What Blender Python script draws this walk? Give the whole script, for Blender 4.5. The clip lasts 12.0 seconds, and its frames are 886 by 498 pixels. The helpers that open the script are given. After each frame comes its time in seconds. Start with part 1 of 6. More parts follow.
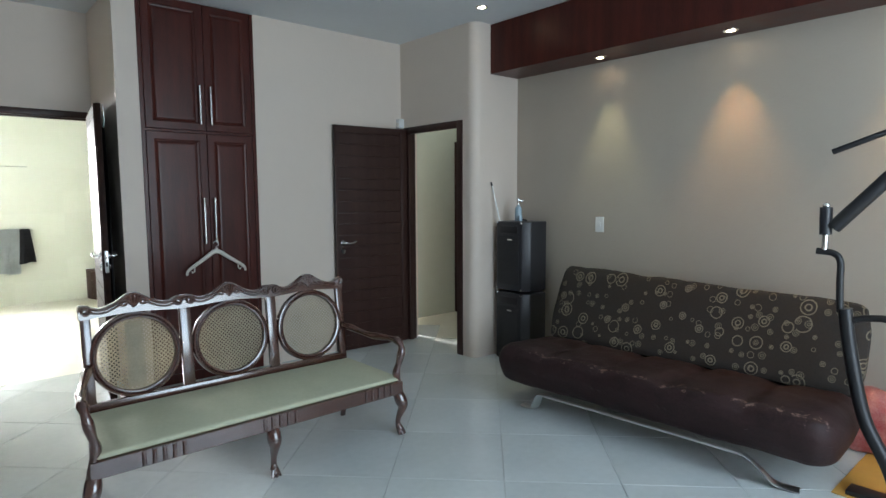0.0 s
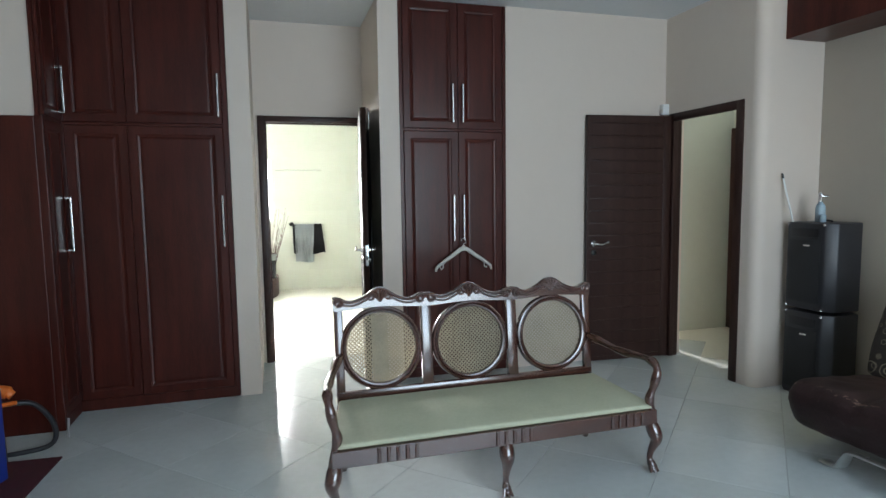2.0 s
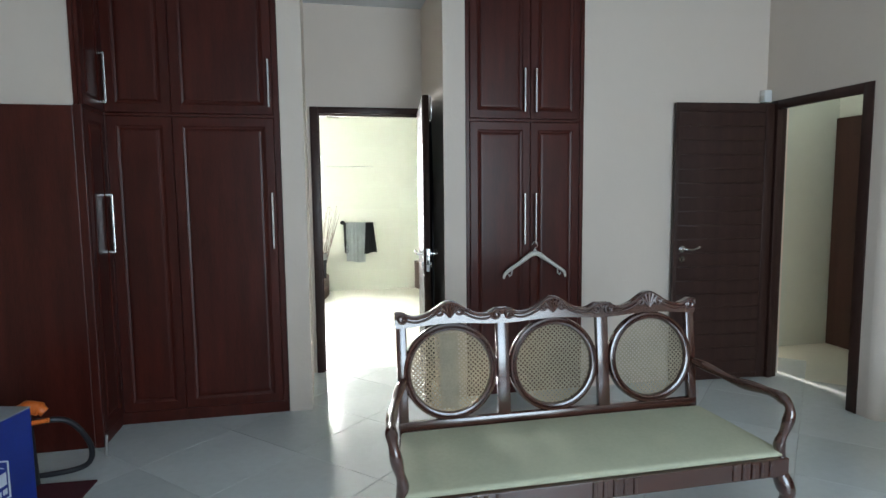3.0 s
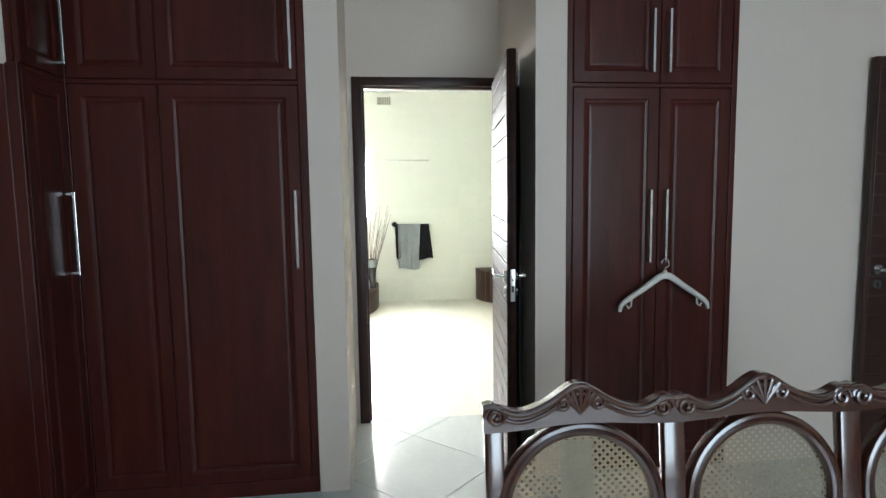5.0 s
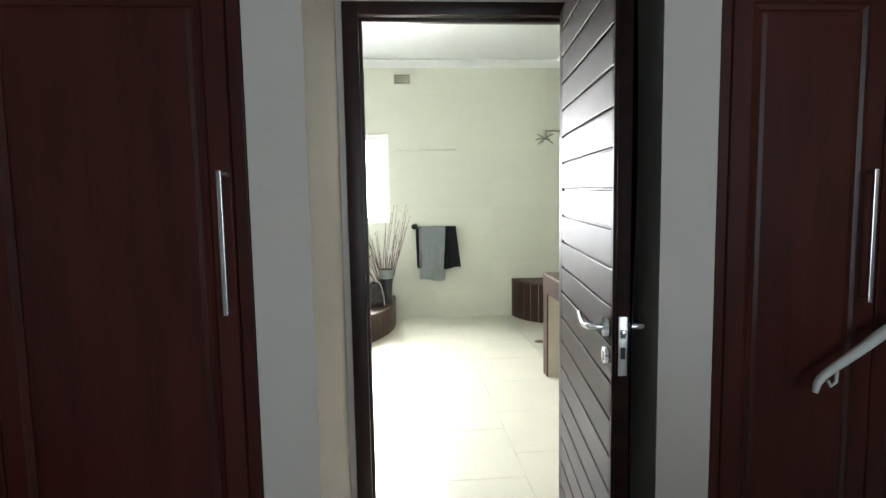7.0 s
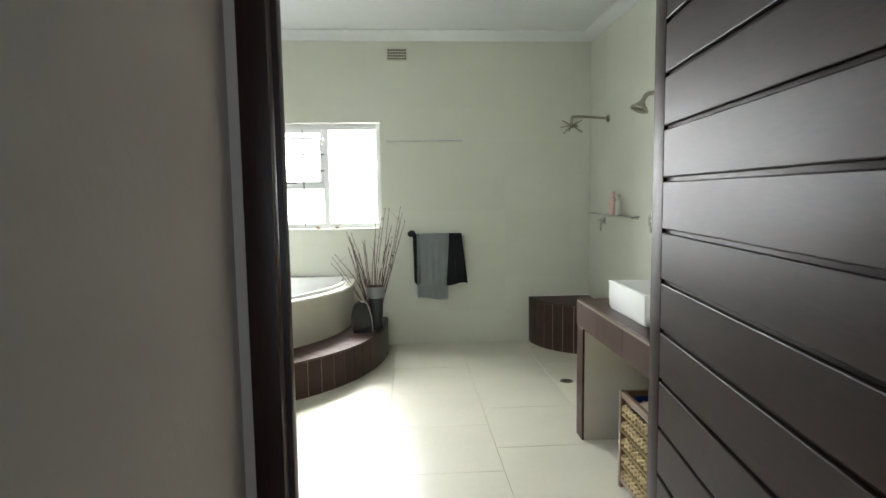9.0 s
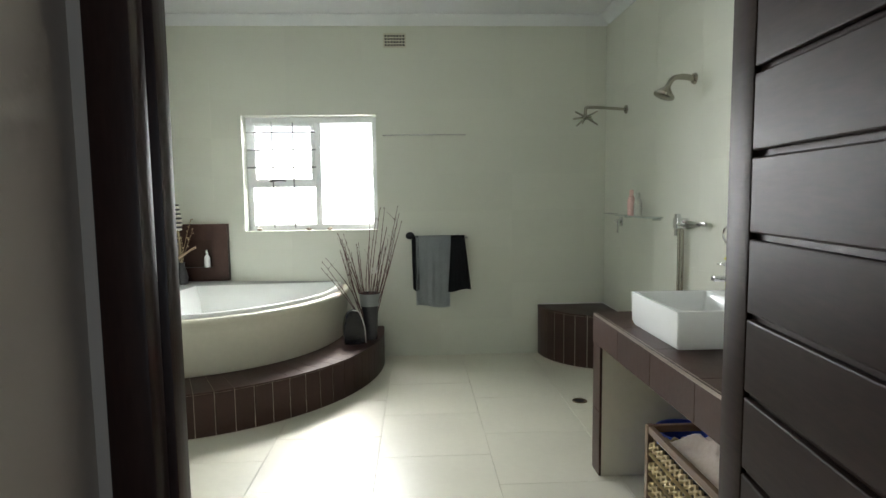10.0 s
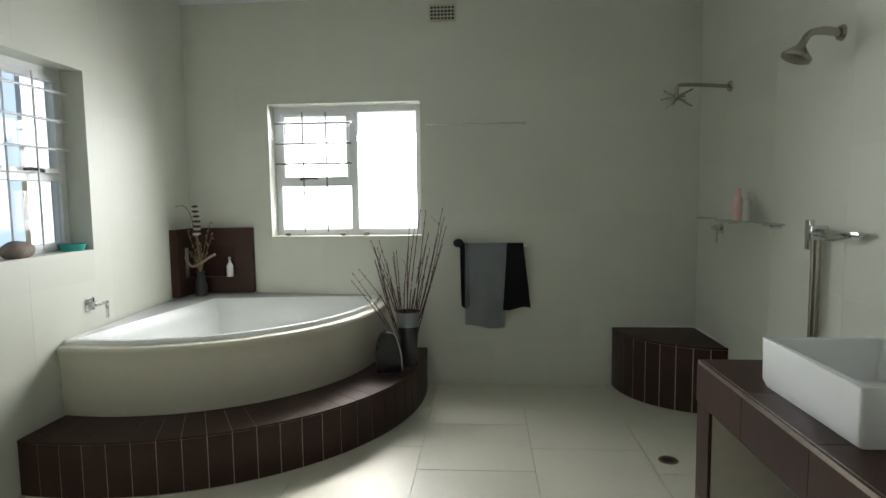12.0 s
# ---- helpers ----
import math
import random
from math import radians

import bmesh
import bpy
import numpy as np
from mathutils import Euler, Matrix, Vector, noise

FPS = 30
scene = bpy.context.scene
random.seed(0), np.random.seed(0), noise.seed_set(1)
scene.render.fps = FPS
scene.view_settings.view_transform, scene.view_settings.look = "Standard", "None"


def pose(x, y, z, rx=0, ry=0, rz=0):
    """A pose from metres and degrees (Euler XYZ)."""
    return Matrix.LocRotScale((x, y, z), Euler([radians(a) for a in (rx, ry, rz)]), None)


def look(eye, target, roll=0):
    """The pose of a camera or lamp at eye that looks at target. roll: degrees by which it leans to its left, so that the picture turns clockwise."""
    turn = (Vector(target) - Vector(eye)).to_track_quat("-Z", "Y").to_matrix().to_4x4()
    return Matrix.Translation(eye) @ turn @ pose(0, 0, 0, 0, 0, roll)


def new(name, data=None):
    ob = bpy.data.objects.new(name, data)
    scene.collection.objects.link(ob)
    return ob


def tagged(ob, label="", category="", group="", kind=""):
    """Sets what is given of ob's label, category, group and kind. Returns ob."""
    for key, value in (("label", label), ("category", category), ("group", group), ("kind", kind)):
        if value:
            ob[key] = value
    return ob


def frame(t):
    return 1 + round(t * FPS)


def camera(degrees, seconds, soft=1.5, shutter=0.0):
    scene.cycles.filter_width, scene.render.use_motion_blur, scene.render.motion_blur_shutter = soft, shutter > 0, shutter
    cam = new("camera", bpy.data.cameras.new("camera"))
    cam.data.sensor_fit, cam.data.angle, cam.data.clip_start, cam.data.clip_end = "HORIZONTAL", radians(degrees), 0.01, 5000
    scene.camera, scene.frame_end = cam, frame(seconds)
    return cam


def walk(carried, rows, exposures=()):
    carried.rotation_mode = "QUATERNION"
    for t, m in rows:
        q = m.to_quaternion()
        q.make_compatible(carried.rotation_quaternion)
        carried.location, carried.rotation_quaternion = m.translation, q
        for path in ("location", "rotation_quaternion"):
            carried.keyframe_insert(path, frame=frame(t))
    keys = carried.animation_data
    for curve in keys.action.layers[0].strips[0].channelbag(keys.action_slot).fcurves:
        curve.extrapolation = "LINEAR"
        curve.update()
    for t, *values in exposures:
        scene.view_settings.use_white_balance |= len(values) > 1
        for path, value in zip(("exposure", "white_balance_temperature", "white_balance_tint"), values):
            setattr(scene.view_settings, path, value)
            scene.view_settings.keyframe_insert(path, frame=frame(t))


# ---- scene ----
cam = camera(74.6, 12.0)
PATH = [
    (0, (-0.199, -0.189, 1.427), (1.108, 1.313, 1.239), -0.3),
    (0.5, (-0.132, -0.163, 1.413), (1.021, 1.461, 1.228), -0.8),
    (1, (-0.045, -0.133, 1.415), (0.893, 1.623, 1.23), -0.9),
    (1.5, (0.017, -0.064, 1.412), (0.733, 1.794, 1.23), -0.8),
    (2, (0.012, 0.087, 1.411), (0.569, 2.0, 1.226), -0.8),
    (2.5, (-0.023, 0.348, 1.414), (0.441, 2.284, 1.223), -0.6),
    (3, (-0.014, 0.557, 1.415), (0.39, 2.507, 1.224), -0.6),
    (5, (0.035, 1.695, 1.416), (0.264, 3.672, 1.218), -0.8),
    (5.5, (0.078, 2.026, 1.412), (0.271, 4.006, 1.213), -0.9),
    (6, (0.11, 2.299, 1.385), (0.285, 4.282, 1.188), -1.0),
    (6.5, (0.097, 2.626, 1.384), (0.26, 4.61, 1.186), -1.0),
    (7, (0.11, 2.917, 1.37), (0.259, 4.902, 1.174), -1.0),
    (7.5, (0.156, 3.224, 1.368), (0.293, 5.21, 1.174), -1.2),
    (9.5, (0.278, 4.214, 1.337), (0.39, 6.202, 1.151), -0.6),
    (10, (0.33, 4.417, 1.325), (0.419, 6.407, 1.142), -0.7),
    (10.5, (0.358, 4.644, 1.317), (0.422, 6.635, 1.138), -0.7),
    (11, (0.372, 4.833, 1.316), (0.416, 6.825, 1.136), -0.8),
    (11.5, (0.405, 4.995, 1.318), (0.394, 6.987, 1.14), -0.8),
    (12, (0.45, 5.145, 1.316), (0.309, 7.132, 1.14), -0.7),
]
EXPOSURES = [(0, 1.88), (3, 2.0), (5, 1.90), (6, 1.70), (6.5, 1.56), (7.5, 1.04), (9.5, 0.10), (10.5, -0.28), (11.2, -0.46), (12, -0.78)]
walk(cam, [(t, look(eye, target, roll)) for t, eye, target, roll in PATH], EXPOSURES)

# world, sky and daylight
world = bpy.data.worlds.new("sky")
scene.world = world
world.use_nodes = True
_wn, _wl = world.node_tree.nodes, world.node_tree.links
_sky = _wn.new("ShaderNodeTexSky")
_sky.sky_type = "NISHITA"
_sky.sun_disc = False
_sky.sun_elevation, _sky.sun_rotation = radians(44), radians(359)
_wl.new(_sky.outputs[0], _wn["Background"].inputs[0])
_wn["Background"].inputs[1].default_value = 0.06


def lamp(name, kind, m, power, color=(1, 1, 1), size=(1, 1), angle=0.0, blend=0.0, label=""):
    data = bpy.data.lights.new(name, kind)
    data.energy, data.color = power, color
    if kind == "AREA":
        data.shape, data.size, data.size_y = "RECTANGLE", size[0], size[1]
        data.spread = angle or math.pi
    elif kind == "SPOT":
        data.spot_size, data.spot_blend, data.shadow_soft_size = angle, blend, 0.03
    elif kind == "SUN":
        data.angle = angle
    ob = new(name, data)
    ob.matrix_world = m
    return ob


SUN_FROM = Vector((-0.02, 1.0, 0.97))
lamp("sun", "SUN", look(SUN_FROM * 10, (0, 0, 0)), 5.0, (1.0, 0.96, 0.90), angle=radians(9))
BACK_LIGHT = -1.50
# daylight in the two window openings
lamp("window_light_back", "AREA", look((-0.52, 9.375, 1.52), (-0.45, 6.2, 0.60)), 92, (0.97, 0.98, 0.99), (1.0, 0.86), radians(128))
lamp("bedroom_window_light", "AREA", look((1.575, BACK_LIGHT, 1.52), (1.2, 3.6, 1.2)), 34, (0.69, 0.85, 1.0), (2.46, 2.2))
# added fill lamp, unseen, brightens the hall from above
lamp("hall_light", "AREA", look((3.95, 4.3, 2.8), (3.96, 4.3, 0.0)), 1.4, (0.92, 1.0, 0.97), (0.8, 0.8))

# ---------------------------------------------------------------- materials


def mat(name, color, rough=0.5, metal=0.0, vary=0.06, scale=6.0, bump=0.0, bump_scale=60.0, coat=0.0, spec=0.5, second=None, stretch=(1, 1, 1), piece=0.0, mix_lo=0.35, mix_hi=0.65):
    """A procedural surface: large stains and fine grain on one base colour, and a little relief."""
    m = bpy.data.materials.new(name)
    m.use_nodes = True
    n, l = m.node_tree.nodes, m.node_tree.links
    b = n["Principled BSDF"]
    b.inputs["Roughness"].default_value = rough
    b.inputs["Metallic"].default_value = metal
    b.inputs["Coat Weight"].default_value = coat
    b.inputs["Coat Roughness"].default_value = 0.12
    b.inputs["Specular IOR Level"].default_value = spec
    tc = n.new("ShaderNodeTexCoord")
    mp = n.new("ShaderNodeMapping")
    mp.inputs["Scale"].default_value = stretch
    l.new(tc.outputs["Object"], mp.inputs[0])
    big = n.new("ShaderNodeTexNoise")
    big.inputs["Scale"].default_value = scale
    big.inputs["Detail"].default_value = 5
    fine = n.new("ShaderNodeTexNoise")
    fine.inputs["Scale"].default_value = scale * 11
    fine.inputs["Detail"].default_value = 3
    for t in (big, fine):
        l.new(mp.outputs[0], t.inputs["Vector"])
    add = n.new("ShaderNodeMath")
    add.operation = "MULTIPLY_ADD"
    add.inputs[1].default_value = 0.35
    l.new(fine.outputs["Fac"], add.inputs[0])
    half = n.new("ShaderNodeMath")
    half.operation = "MULTIPLY"
    half.inputs[1].default_value = 0.65
    l.new(big.outputs["Fac"], half.inputs[0])
    l.new(half.outputs[0], add.inputs[2])
    ramp = n.new("ShaderNodeValToRGB")
    c2 = second or tuple(min(1, c * (1 + vary)) for c in color)
    c1 = color if second else tuple(c * (1 - vary) for c in color)
    ramp.color_ramp.elements[0].position, ramp.color_ramp.elements[1].position = mix_lo, mix_hi
    ramp.color_ramp.elements[0].color, ramp.color_ramp.elements[1].color = (*c1, 1), (*c2, 1)
    l.new(add.outputs[0], ramp.inputs[0])
    out = ramp.outputs[0]
    if piece:
        info = n.new("ShaderNodeObjectInfo")
        rng = n.new("ShaderNodeMapRange")
        rng.inputs["To Min"].default_value, rng.inputs["To Max"].default_value = 1 - piece, 1 + piece
        l.new(info.outputs["Random"], rng.inputs[0])
        hsv = n.new("ShaderNodeHueSaturation")
        l.new(rng.outputs[0], hsv.inputs["Value"])
        l.new(out, hsv.inputs["Color"])
        out = hsv.outputs[0]
    l.new(out, b.inputs["Base Color"])
    rr = n.new("ShaderNodeMapRange")
    rr.inputs["To Min"].default_value, rr.inputs["To Max"].default_value = max(0.02, rough * 0.82), min(1, rough * 1.2)
    l.new(big.outputs["Fac"], rr.inputs[0])
    l.new(rr.outputs[0], b.inputs["Roughness"])
    if bump:
        bt = n.new("ShaderNodeTexNoise")
        bt.inputs["Scale"].default_value = bump_scale
        bt.inputs["Detail"].default_value = 4
        l.new(mp.outputs[0], bt.inputs["Vector"])
        bn = n.new("ShaderNodeBump")
        bn.inputs["Strength"].default_value = bump
        bn.inputs["Distance"].default_value = 0.01
        l.new(bt.outputs["Fac"], bn.inputs["Height"])
        l.new(bn.outputs[0], b.inputs["Normal"])
    return m


def glow(name, color, strength):
    m = bpy.data.materials.new(name)
    m.use_nodes = True
    b = m.node_tree.nodes["Principled BSDF"]
    b.inputs["Base Color"].default_value = (0.05, 0.05, 0.05, 1)
    b.inputs["Emission Color"].default_value = (*color, 1)
    b.inputs["Emission Strength"].default_value = strength
    return m


def clear(name, color=(1, 1, 1), rough=0.0, ior=1.45):
    m = bpy.data.materials.new(name)
    m.use_nodes = True
    b = m.node_tree.nodes["Principled BSDF"]
    b.inputs["Base Color"].default_value = (*color, 1)
    b.inputs["Roughness"].default_value = rough
    b.inputs["IOR"].default_value = ior
    b.inputs["Transmission Weight"].default_value = 1.0
    return m


PLASTER = mat("plaster_paint", (0.635, 0.552, 0.478), 0.6, vary=0.03, scale=1.1, mix_lo=0.2, mix_hi=0.8, bump=0.12, bump_scale=45)
BATH_TILE = mat("bath_wall_tile", (0.59, 0.607, 0.53), 0.5, vary=0.03, scale=0.9, mix_lo=0.2, mix_hi=0.8, bump=0.04, bump_scale=18, piece=0.02)
BATH_GROUT = mat("bath_wall_grout", (0.56, 0.577, 0.50), 0.5, vary=0.03)
# plaster darkened for the sofa wall: its shade is put into the colour
SHADED_PLASTER = mat("shaded_plaster_paint", (0.40, 0.348, 0.288), 0.6, vary=0.03, scale=1.1, mix_lo=0.2, mix_hi=0.8, bump=0.12, bump_scale=45)
HALLPAINT = mat("hall_paint", (0.47, 0.51, 0.45), 0.6, vary=0.03, scale=1.1, bump=0.1, bump_scale=45)
CEILING = mat("ceiling_paint", (0.66, 0.68, 0.69), 0.7, vary=0.025, scale=1.5, bump=0.05)
MAHOGANY = mat("mahogany", (0.036, 0.0066, 0.0045), 0.32, second=(0.074, 0.0138, 0.0086), spec=0.28, scale=3.0, stretch=(5, 5, 0.5), bump=0.03, bump_scale=30, coat=0.0)
DARKWOOD = mat("dark_stained_wood", (0.026, 0.0105, 0.0085), 0.38, spec=0.3, second=(0.046, 0.021, 0.016), scale=3.0, stretch=(5, 5, 0.6), bump=0.05, bump_scale=30)
SLATWOOD = mat("slat_wood", (0.013, 0.0063, 0.0045), 0.46, spec=0.05, second=(0.027, 0.0135, 0.0095), scale=2.5, stretch=(1, 1, 7), bump=0.02, bump_scale=24, piece=0.1)
BENCHWOOD = mat("bench_wood", (0.036, 0.010, 0.006), 0.2, second=(0.072, 0.021, 0.012), scale=5.0, stretch=(1, 4, 4), bump=0.04, bump_scale=40, coat=1.0)
BENCHWOOD.node_tree.nodes["Principled BSDF"].inputs["Coat Roughness"].default_value = 0.2
BENCHWOOD.node_tree.nodes["Principled BSDF"].inputs["Coat IOR"].default_value = 1.75
CANE = mat("woven_cane", (0.46, 0.40, 0.29), 0.6, vary=0.15, scale=9)
SEATCLOTH = mat("seat_cloth", (0.45, 0.455, 0.325), 0.85, vary=0.07, scale=5, bump=0.2, bump_scale=300)
BEDTILE = mat("bedroom_floor_tile", (0.55, 0.585, 0.575), 0.15, vary=0.06, scale=2.0, bump=0.02, bump_scale=10, piece=0.06)
BATHFLOOR = mat("bath_floor_tile", (0.60, 0.585, 0.49), 0.33, spec=0.85, vary=0.04, scale=2.4, bump=0.02, bump_scale=12, piece=0.01)
BATHJOINT = mat("bath_floor_joint", (0.50, 0.48, 0.40), 0.8, vary=0.1)
GROUT = mat("floor_grout", (0.47, 0.48, 0.45), 0.8, vary=0.1)
BROWNTILE = mat("brown_tile", (0.033, 0.0150, 0.0115), 0.42, second=(0.047, 0.0225, 0.0170), spec=0.22, scale=6, stretch=(1, 1, 1), bump=0.05, bump_scale=30, piece=0.12)
PALEGROUT = mat("pale_grout", (0.55, 0.50, 0.43), 0.8, vary=0.08)
ENAMEL = mat("white_enamel", (0.80, 0.82, 0.80), 0.12, vary=0.015, scale=2)
CERAMIC = mat("white_ceramic", (0.80, 0.82, 0.82), 0.1, vary=0.012, scale=3)
CHROME = mat("chrome", (0.72, 0.73, 0.74), 0.1, 1.0, vary=0.03)
STEEL = mat("brushed_steel", (0.62, 0.62, 0.61), 0.3, 1.0, vary=0.05, stretch=(1, 1, 8))
TRIMMETAL = mat("bronze_trim", (0.36, 0.31, 0.27), 0.3, 1.0, vary=0.05)
PULLSTEEL = mat("polished_pull_steel", (0.66, 0.66, 0.65), 0.24, 1.0, vary=0.04)
BLACKMETAL = mat("black_metal", (0.018, 0.018, 0.02), 0.38, 0.3, vary=0.15, scale=12)
BLACKPLASTIC = mat("black_plastic", (0.02, 0.02, 0.024), 0.4, vary=0.15, scale=15, bump=0.05, bump_scale=200)
WHITEPLASTIC = mat("white_plastic", (0.72, 0.73, 0.71), 0.4, vary=0.02)
GLASS = clear("window_glass")
UPVC = mat("white_window_frame", (0.74, 0.76, 0.77), 0.35, vary=0.03)
SILLPAINT = mat("sill_paint", (0.72, 0.73, 0.70), 0.5, vary=0.03)
LAMPGLOW = glow("lamp_glow", (1.0, 0.82, 0.55), 9)
# daylight outdoors put into emission, one white and one bluish
DAYGLOW = glow("bright_outdoor_glow", (0.95, 0.98, 1.0), 3.4)
SHADEGLOW = glow("blue_outdoor_glow", (0.56, 0.78, 1.0), 1.75)
BARPAINT = mat("bar_paint", (0.24, 0.25, 0.26), 0.5, vary=0.05)

# ---------------------------------------------------------------- building helpers


def thing(name, m, label, category, group="", kind=""):
    ob = new(name)
    ob.empty_display_size = 0.1
    ob.matrix_world = m
    return tagged(ob, label, category, group, kind)


def finish(bm, name, material, smooth=False):
    me = bpy.data.meshes.new(name)
    bmesh.ops.recalc_face_normals(bm, faces=bm.faces[:])
    if smooth:
        for f in bm.faces:
            f.smooth = True
        for e in bm.edges:
            if len(e.link_faces) == 2 and e.calc_face_angle(0.0) > radians(38):
                e.smooth = False
    bm.to_mesh(me)
    bm.free()
    me.materials.append(material)
    return me


def part(name, bm, material, parent, label="", smooth=True):
    ob = new(name, finish(bm, name, material, smooth))
    ob.parent = parent
    if label:
        ob["label"] = label
    return ob


def solid(name, bm, material, label, category, kind="structure", smooth=False, m=None, group=""):
    ob = new(name, finish(bm, name, material, smooth))
    if m is not None:
        ob.matrix_world = m
    return tagged(ob, label, category, group, kind)


def box(bm, x0, x1, y0, y1, z0, z1, bevel=0.0, seg=2, m=None):
    vs = bmesh.ops.create_cube(bm, size=1.0)["verts"]
    mm = Matrix.Translation(((x0 + x1) / 2, (y0 + y1) / 2, (z0 + z1) / 2)) @ Matrix.Diagonal((x1 - x0, y1 - y0, z1 - z0, 1))
    bmesh.ops.transform(bm, matrix=(m @ mm) if m is not None else mm, verts=vs)
    if bevel:
        es = list({e for v in vs for e in v.link_edges})
        bmesh.ops.bevel(bm, geom=es, offset=bevel, segments=seg, profile=0.5, affect="EDGES")
    return bm


def rod(bm, a, b, r0, r1=None, seg=12):
    a, b = Vector(a), Vector(b)
    d = b - a
    m = Matrix.Translation((a + b) / 2) @ d.to_track_quat("Z", "Y").to_matrix().to_4x4()
    bmesh.ops.create_cone(bm, cap_ends=True, segments=seg, radius1=r0, radius2=r0 if r1 is None else r1, depth=d.length, matrix=m)
    return bm


def ball(bm, c, r, scale=(1, 1, 1), seg=12):
    m = Matrix.Translation(c) @ Matrix.Diagonal((*scale, 1))
    bmesh.ops.create_uvsphere(bm, u_segments=seg, v_segments=max(6, seg // 2), radius=r, matrix=m)
    return bm


def spun(bm, profile, seg=24, m=None):
    """A turned body: profile is a list of (radius, height)."""
    rings = []
    for r, z in profile:
        ring = [bm.verts.new((max(r, 1e-4) * math.cos(2 * math.pi * k / seg), max(r, 1e-4) * math.sin(2 * math.pi * k / seg), z)) for k in range(seg)]
        rings.append(ring)
    for a, b in zip(rings, rings[1:]):
        for k in range(seg):
            bm.faces.new((a[k], a[(k + 1) % seg], b[(k + 1) % seg], b[k]))
    bm.faces.new(rings[0][::-1])
    bm.faces.new(rings[-1])
    if m is not None:
        bmesh.ops.transform(bm, matrix=m, verts=[v for ring in rings for v in ring])
    return bm


def tube(bm, pts, radii, seg=10, squash=1.0):
    """A bent round bar through pts; radii is one number or one for each point."""
    pts = [Vector(p) for p in pts]
    if not hasattr(radii, "__len__"):
        radii = [radii] * len(pts)
    up, rings = None, []
    for i, p in enumerate(pts):
        d = (pts[min(i + 1, len(pts) - 1)] - pts[max(i - 1, 0)]).normalized()
        if up is None:
            up = Vector((0, 0, 1)) if abs(d.z) < 0.9 else Vector((1, 0, 0))
        side = d.cross(up).normalized()
        up = side.cross(d).normalized()
        ring = []
        for k in range(seg):
            a = 2 * math.pi * k / seg
            ring.append(bm.verts.new(p + radii[i] * (math.cos(a) * side + squash * math.sin(a) * up)))
        rings.append(ring)
    for a, b in zip(rings, rings[1:]):
        for k in range(seg):
            bm.faces.new((a[k], a[(k + 1) % seg], b[(k + 1) % seg], b[k]))
    bm.faces.new(rings[0][::-1])
    bm.faces.new(rings[-1])
    return bm


def smooth_path(pts, n=6):
    """Points along a Catmull-Rom curve."""
    p = [Vector(q) for q in pts]
    p = [2 * p[0] - p[1]] + p + [2 * p[-1] - p[-2]]
    out = []
    for i in range(1, len(p) - 2):
        for k in range(n):
            t = k / n
            a, b, c, d = p[i - 1], p[i], p[i + 1], p[i + 2]
            out.append(0.5 * (2 * b + (c - a) * t + (2 * a - 5 * b + 4 * c - d) * t * t + (3 * b - a - 3 * c + d) * t ** 3))
    out.append(p[-2])
    return out


def prism(bm, outline, d0, d1, axis="y"):
    """A flat outline pushed from d0 to d1 along an axis. Outline points are the other two coordinates in order."""
    def at(u, v, d):
        return {"x": (d, u, v), "y": (u, d, v), "z": (u, v, d)}[axis]
    a = [bm.verts.new(at(u, v, d0)) for u, v in outline]
    b = [bm.verts.new(at(u, v, d1)) for u, v in outline]
    n = len(outline)
    bm.faces.new(a[::-1])
    bm.faces.new(b)
    for k in range(n):
        bm.faces.new((a[k], a[(k + 1) % n], b[(k + 1) % n], b[k]))
    return bm


def holed(bm, u0, u1, z0, z1, d0, d1, holes, axis="y"):
    """A wall slab from u0 to u1 and z0 to z1, d0 to d1 thick, with rectangular openings (ua, ub, za, zb) cut right through."""
    us = sorted({u0, u1, *[h[0] for h in holes], *[h[1] for h in holes]})
    zs = sorted({z0, z1, *[h[2] for h in holes], *[h[3] for h in holes]})
    us, zs = [u for u in us if u0 <= u <= u1], [z for z in zs if z0 <= z <= z1]
    inside = lambda u, z: any(h[0] < u < h[1] and h[2] < z < h[3] for h in holes)
    cell = [[not inside((us[i] + us[i + 1]) / 2, (zs[j] + zs[j + 1]) / 2) for j in range(len(zs) - 1)] for i in range(len(us) - 1)]
    at = (lambda u, d, z: (u, d, z)) if axis == "y" else (lambda u, d, z: (d, u, z))
    vs = {}
    def v(u, d, z):
        if (u, d, z) not in vs:
            vs[(u, d, z)] = bm.verts.new(at(u, d, z))
        return vs[(u, d, z)]
    solid_at = lambda i, j: 0 <= i < len(cell) and 0 <= j < len(cell[0]) and cell[i][j]
    for i in range(len(cell)):
        for j in range(len(cell[0])):
            if not cell[i][j]:
                continue
            ua, ub, za, zb = us[i], us[i + 1], zs[j], zs[j + 1]
            for d in (d0, d1):
                bm.faces.new((v(ua, d, za), v(ub, d, za), v(ub, d, zb), v(ua, d, zb)))
            for di, dj, (p, q) in ((-1, 0, ((ua, za), (ua, zb))), (1, 0, ((ub, za), (ub, zb))), (0, -1, ((ua, za), (ub, za))), (0, 1, ((ua, zb), (ub, zb)))):
                if not solid_at(i + di, j + dj):
                    bm.faces.new((v(p[0], d0, p[1]), v(q[0], d0, q[1]), v(q[0], d1, q[1]), v(p[0], d1, p[1])))
    return bm


B = bmesh.new

